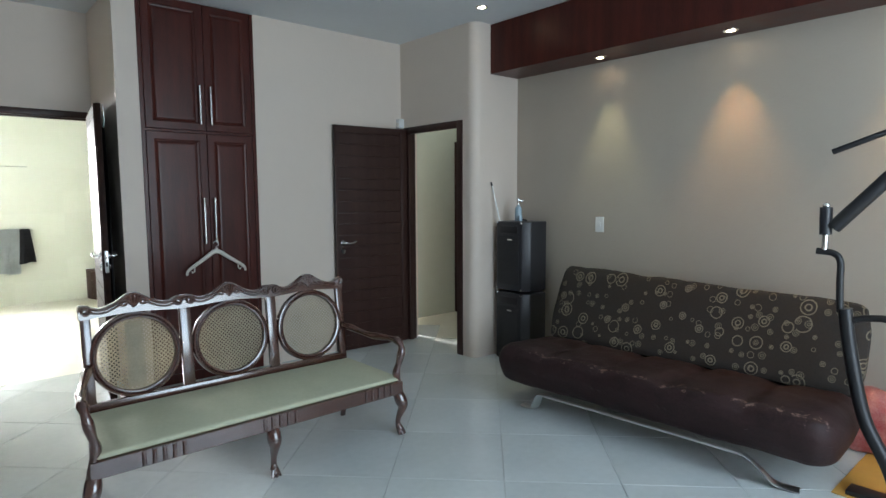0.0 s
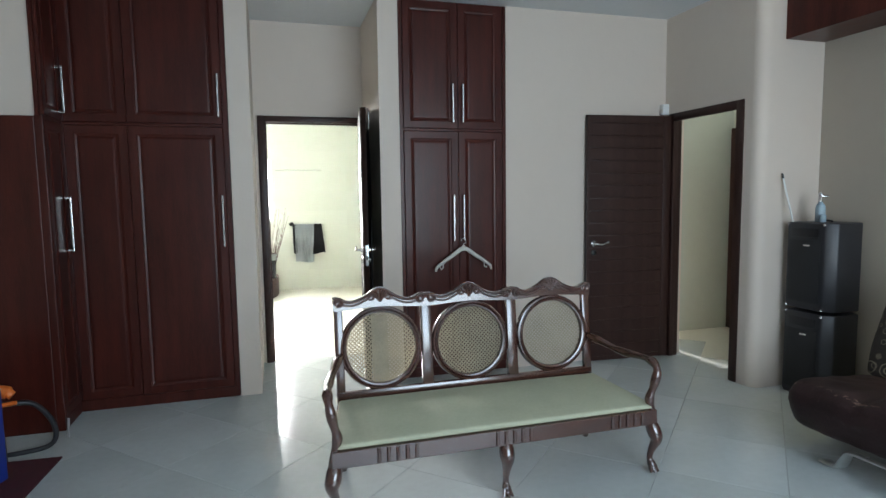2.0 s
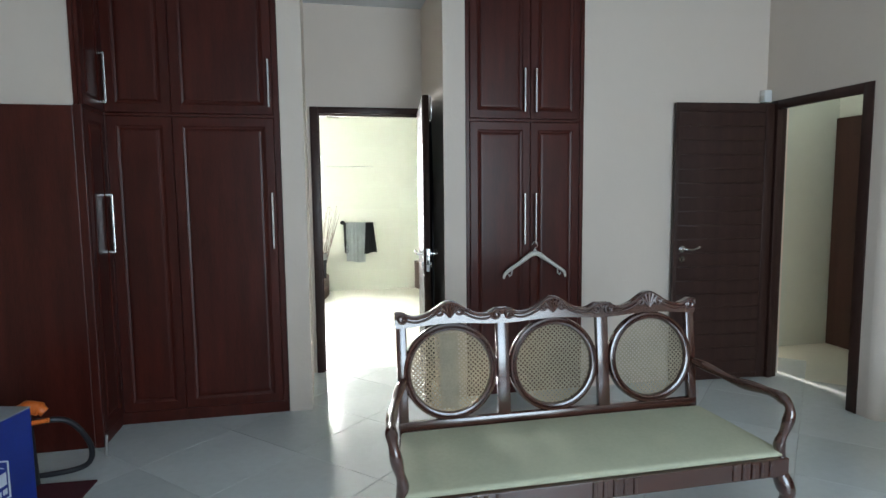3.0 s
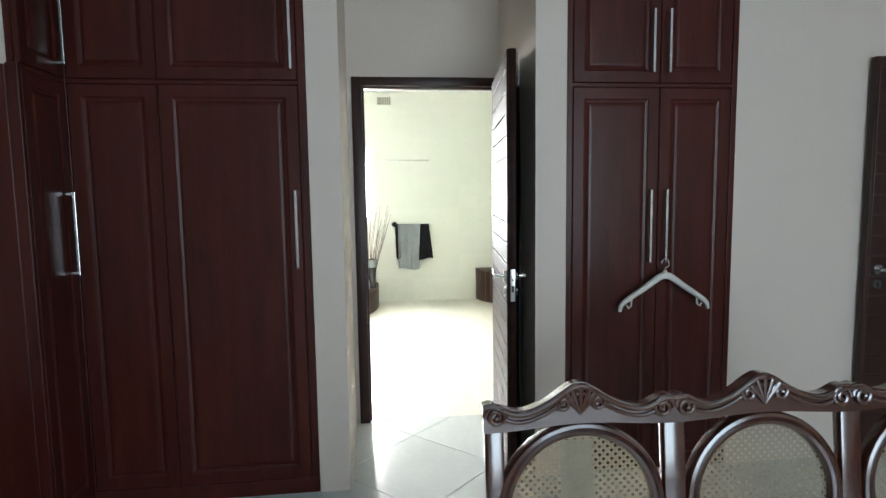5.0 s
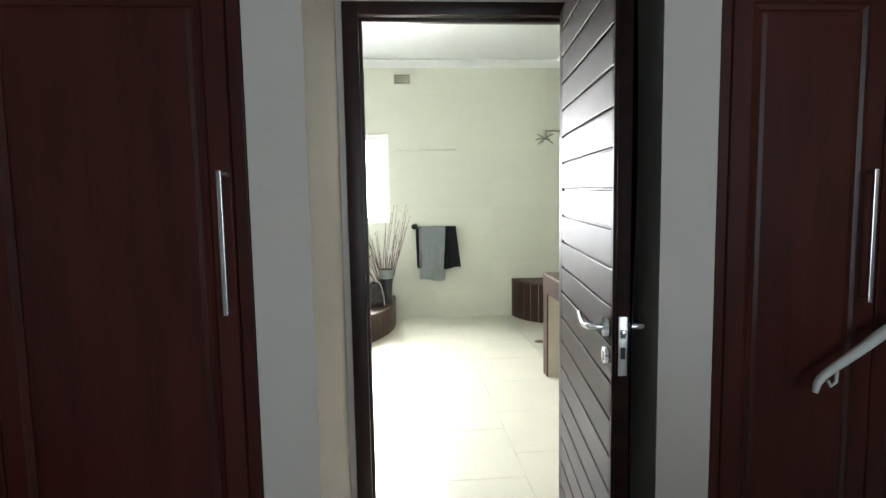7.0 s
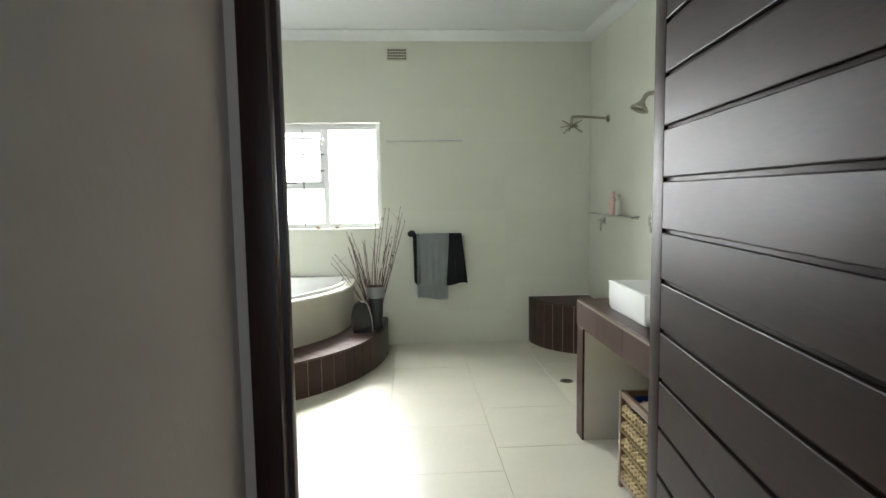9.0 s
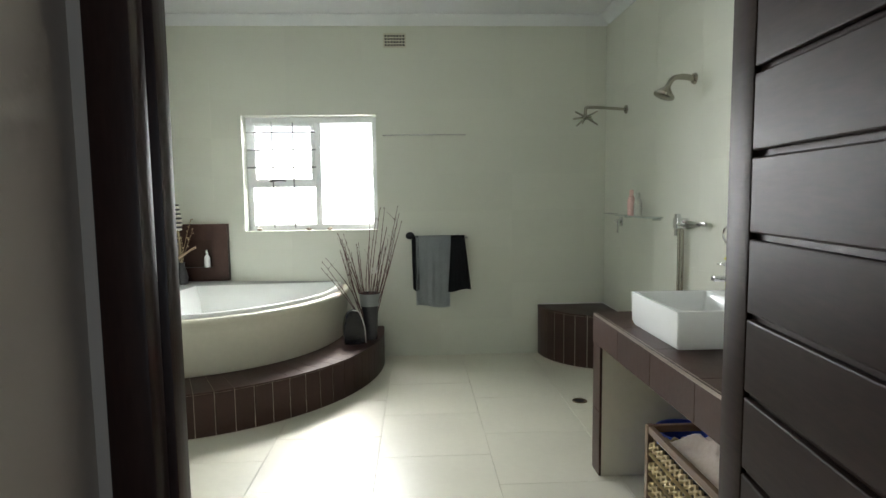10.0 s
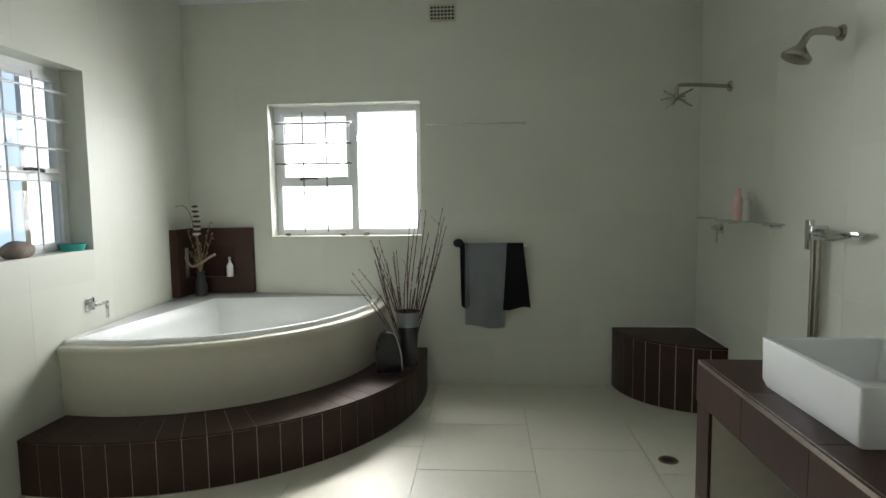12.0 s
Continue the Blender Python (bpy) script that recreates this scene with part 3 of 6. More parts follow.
centres = (-0.4867, 0.0, 0.4867)
for cx in (-0.725, -0.2433, 0.2433, 0.725):
    w = 0.022 if abs(cx) > 0.5 else 0.029
    o = cx + (0.022 if cx < -0.5 else -0.022 if cx > 0.5 else 0)
    b = B()
    box(b, o - w, o + w, -0.016, 0.016, -0.02, 0.475, 0.006)
    back_part("back_post", b)
b = B()
box(b, -0.725, 0.725, -0.018, 0.018, 0.006, 0.046, 0.007)
back_part("lower_back_rail", b)
for cx in centres:
    # round frame with two raised beads
    b = B()
    prof = [(0.180, -0.012), (0.184, -0.020), (0.192, -0.0225), (0.197, -0.015), (0.203, -0.0225), (0.211, -0.020), (0.2155, -0.009), (0.2155, 0.012), (0.208, 0.019), (0.184, 0.019), (0.180, 0.010)]
    seg, rings = 56, []
    for k in range(seg):
        a = 2 * math.pi * k / seg
        rings.append([b.verts.new((cx + r * math.cos(a), y, 0.255 + r * math.sin(a))) for r, y in prof])
    for k in range(seg):
        for j in range(len(prof)):
            b.faces.new((rings[k][j], rings[(k + 1) % seg][j], rings[(k + 1) % seg][(j + 1) % len(prof)], rings[k][(j + 1) % len(prof)]))
    ring = back_part("round_frame", b)
    # cane: upright, level and two slanting sets of thin strands
    b = B()
    R, step, hw = 0.1815, 0.0105, 0.0016
    for ang, y in ((0, 0.0), (90, 0.0012), (45, -0.0010), (-45, 0.0022)):
        ca, sa = math.cos(radians(ang)), math.sin(radians(ang))
        st = step if ang in (0, 90) else step * 1.4142
        n = int(R / st)
        for k in range(-n, n + 1):
            d = (k + 0.5) * st if ang in (0, 90) else k * st
            if abs(d) >= R - 0.002:
                continue
            L = math.sqrt(R * R - d * d)
            vs = []
            for e, f in ((-L, -hw), (L, -hw), (L, hw), (-L, hw)):
                u, v = e * ca - (d + f) * sa, e * sa + (d + f) * ca
                vs.append(b.verts.new((cx + u, y, 0.255 + v)))
            b.faces.new(vs)
    bmesh.ops.solidify(b, geom=b.faces[:], thickness=0.001)
    back_part("cane_panel", b, CANE, "woven natural cane", parent=ring)
    if cx < -0.1:
        b = B()
        prism(b, [(cx - 0.045, 0.090), (cx + 0.035, 0.086), (cx + 0.035, 0.423), (cx - 0.045, 0.421)], 0.004, 0.006, "y")
        back_part("cane_patch", b, CANE, "denser strip of cane", parent=ring)
    # carved crest: waved top, scrolls at both ends, shell in the middle
    b = B()
    hw2 = 0.2433
    top, low_ = [], []
    for k in range(33):
        u = -1 + 2 * k / 32
        peak = 0.058 * math.exp(-(u / 0.30) ** 2) + 0.018 * math.exp(-((abs(u) - 0.93) / 0.14) ** 2) - 0.006 * math.exp(-((abs(u) - 0.62) / 0.16) ** 2)
        top.append((cx + u * hw2, 0.512 + peak))
        low_.append((cx + u * hw2, 0.462 + 0.006 * math.cos(u * math.pi)))
    prism(b, low_ + top[::-1], -0.017, 0.017, "y")
    crest = back_part("crest_rail", b)
    b = B()
    ridge = [(x, -0.020, z - 0.010) for x, z in top]
    tube(b, ridge, 0.008, 8)
    ridge2 = [(x, -0.019, z - 0.028) for x, z in top[3:-3]]
    tube(b, ridge2, 0.0055, 8)
    back_part("crest_bead", b, parent=crest)
    for s in (-1, 1):
        sp = []
        for k in range(26):
            a = k / 25 * 3.6 * math.pi
            r = 0.028 * (1 - k / 30)
            sp.append((cx + s * (hw2 - 0.030) + s * r * math.cos(a), -0.021, 0.497 + r * math.sin(a)))
        back_part("scroll", tube(B(), sp, 0.0065, 8), parent=crest)
        sp = []
        for k in range(22):
            a = k / 21 * 3.2 * math.pi
            r = 0.024 * (1 - k / 27)
            sp.append((cx + s * 0.044 - s * r * math.cos(a), -0.021, 0.520 + r * math.sin(a)))
        back_part("scroll", tube(B(), sp, 0.006, 8), parent=crest)
    b = B()
    for k in range(-2, 3):
        a = radians(90 + k * 20)
        rod(b, (cx, -0.021, 0.492), (cx + 0.062 * math.cos(a), -0.021, 0.492 + 0.066 * math.sin(a)), 0.0035, 0.0085, 8)
    back_part("shell_carving", b, parent=crest)
# seat
SEATZ = 0.335


def seat_slab(z0, z1, grow, bev, dome=0.0):
    b = B()
    ys, n = [-0.02 - grow, 0.12, 0.28, 0.45], 10
    rows_ = []
    for y in ys:
        f = (y + 0.02) / 0.47
        hwid = (0.80 + (0.725 - 0.80) * f) + grow
        rows_.append([(hwid * (-1 + 2 * k / n), y) for k in range(n + 1)])
    vt = [[b.verts.new((x, y, z1 + dome * (1 - (x / 0.8) ** 2) * math.sin(math.pi * min(1, max(0.05, (y + 0.05) / 0.55))) + 0.075 * y)) for x, y in r] for r in rows_]
    vb = [[b.verts.new((x, y, z0)) for x, y in r] for r in rows_]
    for i in range(len(ys) - 1):
        for k in range(n):
            b.faces.new((vt[i][k], vt[i][k + 1], vt[i + 1][k + 1], vt[i + 1][k]))
            b.faces.new((vb[i][k], vb[i + 1][k], vb[i + 1][k + 1], vb[i][k + 1]))
    for k in range(n):
        b.faces.new((vt[0][k], vb[0][k], vb[0][k + 1], vt[0][k + 1]))
        b.faces.new((vt[-1][k], vt[-1][k + 1], vb[-1][k + 1], vb[-1][k]))
    for i in range(len(ys) - 1):
        b.faces.new((vt[i][0], vt[i + 1][0], vb[i + 1][0], vb[i][0]))
        b.faces.new((vt[i][-1], vb[i][-1], vb[i + 1][-1], vt[i + 1][-1]))
    if bev:
        bmesh.ops.recalc_face_normals(b, faces=b.faces[:])
        es = [e for e in b.edges if len(e.link_faces) == 2 and e.calc_face_angle(0) > 1.0]
        bmesh.ops.bevel(b, geom=es, offset=bev, segments=3, profile=0.6, affect="EDGES")
    return b


part("seat_cushion", seat_slab(0.331, SEATZ + 0.020, -0.004, 0.016, 0.014), SEATCLOTH, bench, "pale sage green fabric seat")
part("seat_frame", seat_slab(0.254, 0.330, 0.004, 0.004), BENCHWOOD, bench, smooth=False)
b = B()
box(b, -0.72, 0.72, 0.445, 0.485, 0.335, 0.378, 0.006)
part("seat_back_rail", b, BENCHWOOD, bench)
for x0 in (-0.60, -0.05, 0.55):
    for k in range(5):
        xx = x0 + k * 0.042
        part("flute", rod(B(), (xx, -0.026, 0.260), (xx, -0.026, 0.325), 0.008, None, 10), BENCHWOOD, bench)


def cabriole(x, y, flare, h):
    b = B()
    fx = flare
    tube(b, smooth_path([(x, y + 0.01, h), (x + fx * 0.012, y - 0.012, h - 0.05), (x + fx * 0.02, y - 0.018, h - 0.09), (x + fx * 0.004, y - 0.002, h - 0.15), (x + fx * 0.0, y + 0.004, 0.07), (x + fx * 0.006, y - 0.004, 0.04)], 5), [0.030, 0.031, 0.033, 0.035, 0.036, 0.036, 0.036, 0.035, 0.034, 0.032, 0.029, 0.026, 0.023, 0.021, 0.019, 0.017, 0.016, 0.0155, 0.015, 0.015, 0.015, 0.016, 0.017, 0.019, 0.021, 0.022], 12)
    leg = part("leg", b, BENCHWOOD, bench)
    b = B()
    ball(b, (x + fx * 0.008, y - 0.010, 0.021), 0.022, (1, 1, 0.95))
    for k in (-1, 0, 1):
        rod(b, (x + fx * 0.008 + k * 0.012, y - 0.012, 0.042), (x + fx * 0.008 + k * 0.022, y - 0.036 + abs(k) * 0.008, 0.007), 0.008, 0.006, 8)
    part("claw_foot", b, BENCHWOOD, leg, "carved claw foot")


for x, f in ((-0.785, -1), (0.0, 0), (0.785, 1)):
    cabriole(x, 0.0, f, 0.262)
for x in (-0.70, 0.70):
    part("leg", tube(B(), [(x, 0.44, 0.30), (x, 0.45, 0.15), (x, 0.49, 0.0)], [0.022, 0.020, 0.017], 10), BENCHWOOD, bench)
for s in (-1, 1):
    pts = smooth_path([(s * 0.705, 0.475, 0.60), (s * 0.735, 0.40, 0.585), (s * 0.775, 0.26, 0.56), (s * 0.80, 0.12, 0.565), (s * 0.808, 0.03, 0.56), (s * 0.805, -0.015, 0.525), (s * 0.79, -0.012, 0.45), (s * 0.775, 0.0, 0.385), (s * 0.785, 0.0, 0.33), (s * 0.795, 0.0, 0.25)], 6)
    part("arm", tube(B(), pts, [0.018 + 0.006 * math.sin(i * 0.33) ** 2 for i in range(len(pts))], 12), BENCHWOOD, bench)

# ---------------------------------------------------------------- sofa
SOFALEATHER = mat("brown_suede_leather", (0.017, 0.009, 0.009), 0.55, spec=0.2, second=(0.036, 0.018, 0.018), scale=7, bump=0.25, bump_scale=90)


def ring_cloth():
    """Dark brown cloth printed with pale circles and rings of several sizes."""
    m = mat("ring_print_cloth", (0.012, 0.008, 0.006), 0.8, second=(0.023, 0.015, 0.011), scale=9, bump=0.2, bump_scale=220)
    n, l = m.node_tree.nodes, m.node_tree.links
    bs = n["Principled BSDF"]
    base = bs.inputs["Base Color"].links[0].from_socket
    tc = n["Texture Coordinate"]
    sep, com = n.new("ShaderNodeSeparateXYZ"), n.new("ShaderNodeCombineXYZ")
    l.new(tc.outputs["Object"], sep.inputs[0])
    l.new(sep.outputs[0], com.inputs[0])
    l.new(sep.outputs[2], com.inputs[1])

    def maths(op, a, b=None):
        q = n.new("ShaderNodeMath")
        q.operation = op
        for i, v in enumerate((a, b)):
            if v is None:
                continue
            if isinstance(v, (int, float)):
                q.inputs[i].default_value = v
            else:
                l.new(v, q.inputs[i])
        return q.outputs[0]

    total = None
    for scale, rmax, keep in ((8.0, 0.34, 0.25), (15.0, 0.28, 0.35)):
        v = n.new("ShaderNodeTexVoronoi")
        v.voronoi_dimensions = "2D"
        v.inputs["Scale"].default_value = scale
        v.inputs["Randomness"].default_value = 0.75
        l.new(com.outputs[0], v.inputs["Vector"])
        wob = n.new("ShaderNodeTexNoise")
        wob.inputs["Scale"].default_value = 40
        l.new(com.outputs[0], wob.inputs["Vector"])
        d = maths("ADD", v.outputs["Distance"], maths("MULTIPLY", maths("SUBTRACT", wob.outputs["Fac"], 0.5), 0.05))
        cs = n.new("ShaderNodeSeparateColor")
        l.new(v.outputs["Color"], cs.inputs[0])
        r = maths("MULTIPLY_ADD", cs.outputs[0], rmax * 0.55)
        r.node.inputs[2].default_value = rmax * 0.45
        ring_ = maths("LESS_THAN", maths("ABSOLUTE", maths("SUBTRACT", d, r)), 0.026)
        inner = maths("LESS_THAN", maths("ABSOLUTE", maths("SUBTRACT", d, maths("MULTIPLY", r, 0.42))), 0.032)
        both = maths("MAXIMUM", ring_, maths("MULTIPLY", inner, maths("GREATER_THAN", cs.outputs[2], 0.35)))
        shown = maths("MULTIPLY", both, maths("GREATER_THAN", cs.outputs[1], keep))
        total = shown if total is None else maths("MAXIMUM", total, shown)
    worn = n.new("ShaderNodeTexNoise")
    worn.inputs["Scale"].default_value = 14
    l.new(com.outputs[0], worn.inputs["Vector"])
    total = maths("MULTIPLY", total, maths("MULTIPLY_ADD", worn.outputs["Fac"], 1.1))
    mix = n.new("ShaderNodeMix")
    mix.data_type = "RGBA"
    l.new(total, mix.inputs[0])
    l.new(base, mix.inputs[6])
    mix.inputs[7].default_value = (0.15, 0.125, 0.088, 1)
    l.new(mix.outputs[2], bs.inputs["Base Color"])
    return m




def peel(m):
    """Pale flecks where the leather has peeled along the front edge of the seat."""
    n, l = m.node_tree.nodes, m.node_tree.links
    bs = n["Principled BSDF"]
    base = bs.inputs["Base Color"].links[0].from_socket
    tc = n["Texture Coordinate"]
    sep = n.new("ShaderNodeSeparateXYZ")
    l.new(tc.outputs["Object"], sep.inputs[0])
    band = []
    for k, centre, width in ((1, 0.085, 0.075), (2, 0.405, 0.05)):
        off = n.new("ShaderNodeMath")
        off.operation = "SUBTRACT"
        off.inputs[1].default_value = centre
        l.new(sep.outputs[k], off.inputs[0])
        ab = n.new("ShaderNodeMath")
        ab.operation = "ABSOLUTE"
        l.new(off.outputs[0], ab.inputs[0])
        rg = n.new("ShaderNodeMapRange")
        rg.inputs["From Min"].default_value, rg.inputs["From Max"].default_value = 0.0, width
        rg.inputs["To Min"].default_value, rg.inputs["To Max"].default_value = 1.0, 0.0
        l.new(ab.outputs[0], rg.inputs[0])
        band.append(rg.outputs[0])
    both = n.new("ShaderNodeMath")
    both.operation = "MULTIPLY"
    l.new(band[0], both.inputs[0])
    l.new(band[1], both.inputs[1])
    patch = n.new("ShaderNodeTexNoise")
    patch.inputs["Scale"].default_value = 26
    patch.inputs["Detail"].default_value = 6
    patch.inputs["Roughness"].default_value = 0.75
    l.new(tc.outputs["Object"], patch.inputs["Vector"])
    mul = n.new("ShaderNodeMath")
    mul.operation = "MULTIPLY_ADD"
    mul.inputs[1].default_value = 0.22
    l.new(both.outputs[0], mul.inputs[0])
    l.new(patch.outputs["Fac"], mul.inputs[2])
    cut = n.new("ShaderNodeMapRange")
    cut.inputs["From Min"].default_value, cut.inputs["From Max"].default_value = 0.70, 0.76
    l.new(mul.outputs[0], cut.inputs[0])
    mix = n.new("ShaderNodeMix")
    mix.data_type = "RGBA"
    l.new(cut.outputs[0], mix.inputs[0])
    l.new(base, mix.inputs[6])
    mix.inputs[7].default_value = (0.20, 0.13, 0.11, 1)
    l.new(mix.outputs[2], bs.inputs["Base Color"])


peel(SOFALEATHER)
RINGCLOTH = ring_cloth()
sofa = thing("sofa_bed", pose(2.755, 1.515, 0, 0, 0, 93.6), "dark brown sofa bed with ring-patterned back and chrome legs", "sofa")


def swept(profile, L, end, n=72, tuft=0.0, rows_=3):
    """A cushion: a closed cross-section (y, z) pushed along x, drawn in towards its ends, with shallow quilting."""
    b = B()
    cy = sum(p[0] for p in profile) / len(profile)
    cz = sum(p[1] for p in profile) / len(profile)
    rings = []
    for i in range(n + 1):
        u = -1 + 2 * i / n
        e = max(0.0, (abs(u) - (1 - end)) / end)
        s = math.sqrt(max(0.0, 1 - e ** 2.6))
        s = 0.5 + 0.5 * s
        ring_ = []
        for j, (y, z) in enumerate(profile):
            w = 0.010 * noise.noise((u * 4, j * 0.25, 2.0)) + 0.005 * noise.noise((u * 13, j * 0.5, 5.0))
            q = tuft * -abs(math.sin(u * math.pi * rows_ / 2)) ** 12
            ring_.append(b.verts.new((u * L, cy + (y - cy) * s, cz + (z - cz) * s + w + (q if z > cz else 0))))
        rings.append(ring_)
    m_ = len(profile)
    for a, c in zip(rings, rings[1:]):
        for k in range(m_):
            b.faces.new((a[k], a[(k + 1) % m_], c[(k + 1) % m_], c[k]))
    b.faces.new(rings[0][::-1])
    b.faces.new(rings[-1])
    return b


def rounded(pts, n=5):
    p = [Vector((*q, 0)) for q in pts]
    loop = smooth_path([*p, p[0]], n)
    return [(v.x, v.y) for v in loop[:-1]]


seat_prof = rounded([(0.145, 0.335), (0.13, 0.395), (0.07, 0.425), (-0.10, 0.425), (-0.30, 0.408), (-0.47, 0.385), (-0.60, 0.33), (-0.58, 0.22), (-0.35, 0.170), (-0.10, 0.168), (0.06, 0.178), (0.115, 0.24)])
part("seat", swept(seat_prof, 0.98, 0.14, n=110, tuft=0.022, rows_=5), SOFALEATHER, sofa, "worn dark brown seat cushion")
back_prof = rounded([(-0.47, 0.38), (-0.475, 0.44), (-0.55, 0.62), (-0.635, 0.82), (-0.675, 0.882), (-0.715, 0.875), (-0.725, 0.80), (-0.66, 0.58), (-0.60, 0.40), (-0.54, 0.35)])
b = swept(back_prof, 0.96, 0.07, tuft=0.008)
for v in b.verts:          # the back has sunk at one end
    v.co.z -= 0.055 * max(0.0, v.co.z - 0.40) / 0.48 * (0.5 - 0.5 * v.co.x / 0.96)
part("backrest", b, RINGCLOTH, sofa, "dark back cushion printed with pale rings")
for s in (-1, 1):
    for y0, y1 in ((0.115, 0.0), (-0.50, -0.46)):
        pts = smooth_path([(s * 0.52, y0, 0.172), (s * 0.60, y0 - 0.01, 0.160), (s * 0.66, (y0 + y1) / 2, 0.095), (s * 0.71, y1 + 0.02, 0.030), (s * 0.76, y1, 0.013), (s * 0.82, y1 - 0.01, 0.012)], 5)
        part("leg", tube(B(), pts, [0.016 + 0.018 * min(1, i / 12) for i in range(len(pts))], 10, 0.30), STEEL, sofa, "flat bent chrome leg")
part("support_bar", tube(B(), smooth_path([(-0.60, 0.115, 0.162), (-0.3, 0.122, 0.168), (0, 0.124, 0.168), (0.3, 0.122, 0.168), (0.60, 0.115, 0.162)]), 0.012, 8, 0.8), STEEL, sofa, "chrome bar under the seat")

# ---------------------------------------------------------------- stacked loudspeakers in the corner
GRILLE = mat("speaker_grille", (0.012, 0.012, 0.014), 0.6, vary=0.3, scale=30, bump=0.5, bump_scale=260)


def loudspeaker(z, label):
    t = thing("loudspeaker", pose(3.60, 3.125, z), label, "loudspeaker", "stacked loudspeakers")
    b = B()
    out = [(-0.16, -0.12), (-0.10, -0.175), (0.10, -0.175), (0.13, -0.12), (0.13, 0.165), (-0.16, 0.165)]
    prism(b, out, 0.001, 0.588, "z")
    bmesh.ops.bevel(b, geom=b.edges[:], offset=0.012, segments=2, profile=0.5, affect="EDGES")
    part("cabinet", b, BLACKPLASTIC, t)
    part("grille", box(B(), -0.1655, -0.1605, -0.095, 0.14, 0.05, 0.47, 0.002), GRILLE, t)
    part("horn", box(B(), -0.1655, -0.1605, -0.08, 0.12, 0.49, 0.55, 0.002), BLACKMETAL, t)
    part("badge", box(B(), -0.1675, -0.1658, -0.02, 0.03, 0.43, 0.44), CHROME, t)
    for y in (-0.117, 0.155):
        for zz in (0.012, 0.575):
            part("corner_cap", ball(B(), (-0.157, y, zz), 0.011), CHROME, t)
    part("carry_handle", tube(B(), smooth_path([(-0.02, -0.05, 0.588), (-0.02, -0.05, 0.597), (-0.02, 0.0, 0.599), (-0.02, 0.05, 0.597), (-0.02, 0.05, 0.588)]), 0.006, 8), BLACKMETAL, t)
    return t


loudspeaker(0.0, "black loudspeaker cabinet standing on the floor")
loudspeaker(0.606, "black loudspeaker stacked on another one")
BLUEGREY = mat("bluegrey_glass", (0.30, 0.40, 0.46), 0.2, vary=0.06)
pump = thing("pump_bottle", pose(3.575, 3.16, 1.195), "blue-grey bottle with a chrome pump on the loudspeaker", "bottle")
part("bottle_body", spun(B(), [(0.026, 0.0), (0.03, 0.004), (0.03, 0.09), (0.025, 0.115), (0.013, 0.125), (0.013, 0.135)]), BLUEGREY, pump)
part("pump_head", tube(B(), [(0, 0, 0.135), (0, 0, 0.17), (0.0, -0.005, 0.175), (0.03, -0.03, 0.172)], [0.012, 0.015, 0.012, 0.006]), CHROME, pump)
part("pump_cap", ball(B(), (0, 0, 0.182), 0.018), CHROME, pump)
jar = thing("small_jar", pose(3.53, 3.10, 1.195), "small clear glass jar on the loudspeaker", "jar")
part("glass", spun(B(), [(0.018, 0), (0.02, 0.004), (0.02, 0.045), (0.017, 0.05)], 16), BLUEGREY, jar)
stick = thing("wand", pose(3.455, 3.262, 1.193), "thin white wand with a black tip behind the loudspeaker", "wand")
part("shaft", rod(B(), (0, 0.0, 0), (-0.02, 0.075, 0.30), 0.006), WHITEPLASTIC, stick)
part("tip", rod(B(), (-0.0202, 0.0755, 0.3), (-0.022, 0.083, 0.335), 0.008, 0.006), BLACKPLASTIC, stick)

# ---------------------------------------------------------------- exercise machine, mat and bag
gym = thing("exercise_machine", pose(3.0, 0.45, 0), "black tubular steel exercise machine beside the sofa", "exercise machine")
part("front_upright", tube(B(), smooth_path([(0.0, 0.155, 0.88), (0.0, 0.12, 0.66), (0.0, 0.055, 0.38), (0.0, -0.04, 0.19), (0.0, -0.10, 0.03)]), 0.030, 14), BLACKMETAL, gym)
part("foot_plate", box(B(), -0.05, 0.05, -0.2, 0.10, 0.0, 0.03, 0.006), BLACKMETAL, gym)
part("back_upright", tube(B(), [(0.25, -0.45, 0.0), (0.25, -0.45, 1.75)], 0.03, 14), BLACKMETAL, gym)
part("base_bar", tube(B(), [(0.0, -0.10, 0.03), (0.25, -0.45, 0.03)], 0.025, 12), BLACKMETAL, gym)
part("swing_arm", tube(B(), [(0.0, 0.22, 1.26), (0.0, 0.02, 1.49), (0.2, -0.42, 1.72)], 0.032, 14), BLACKMETAL, gym)
part("upper_bar", tube(B(), [(0.0, 0.24, 1.615), (0.0, 0.04, 1.69), (0.2, -0.42, 1.72)], 0.020, 12, 0.7), BLACKMETAL, gym)
part("grip", rod(B(), (0, 0.255, 1.355), (0, 0.252, 1.225), 0.027, None, 16), BLACKPLASTIC, gym, "black foam grip")
part("grip_end", ball(B(), (0, 0.255, 1.362), 0.017), CHROME, gym)
part("chrome_rod", rod(B(), (0, 0.252, 1.225), (0, 0.253, 1.15), 0.014, None, 14), CHROME, gym, "chrome rod")
part("bent_bar", tube(B(), smooth_path([(0, 0.285, 1.145), (0, 0.215, 1.138), (0, 0.185, 1.10), (0, 0.182, 1.0), (0, 0.175, 0.86)]), 0.016, 12), BLACKMETAL, gym)
part("handle_bar", tube(B(), smooth_path([(0, 0.14, 0.825), (0, 0.05, 0.85), (0, -0.05, 0.83), (0.1, -0.25, 0.6)]), 0.016, 12), BLACKMETAL, gym)
YELLOW = mat("yellow_mat", (0.46, 0.25, 0.05), 0.75, vary=0.08, scale=8, bump=0.2, bump_scale=120)
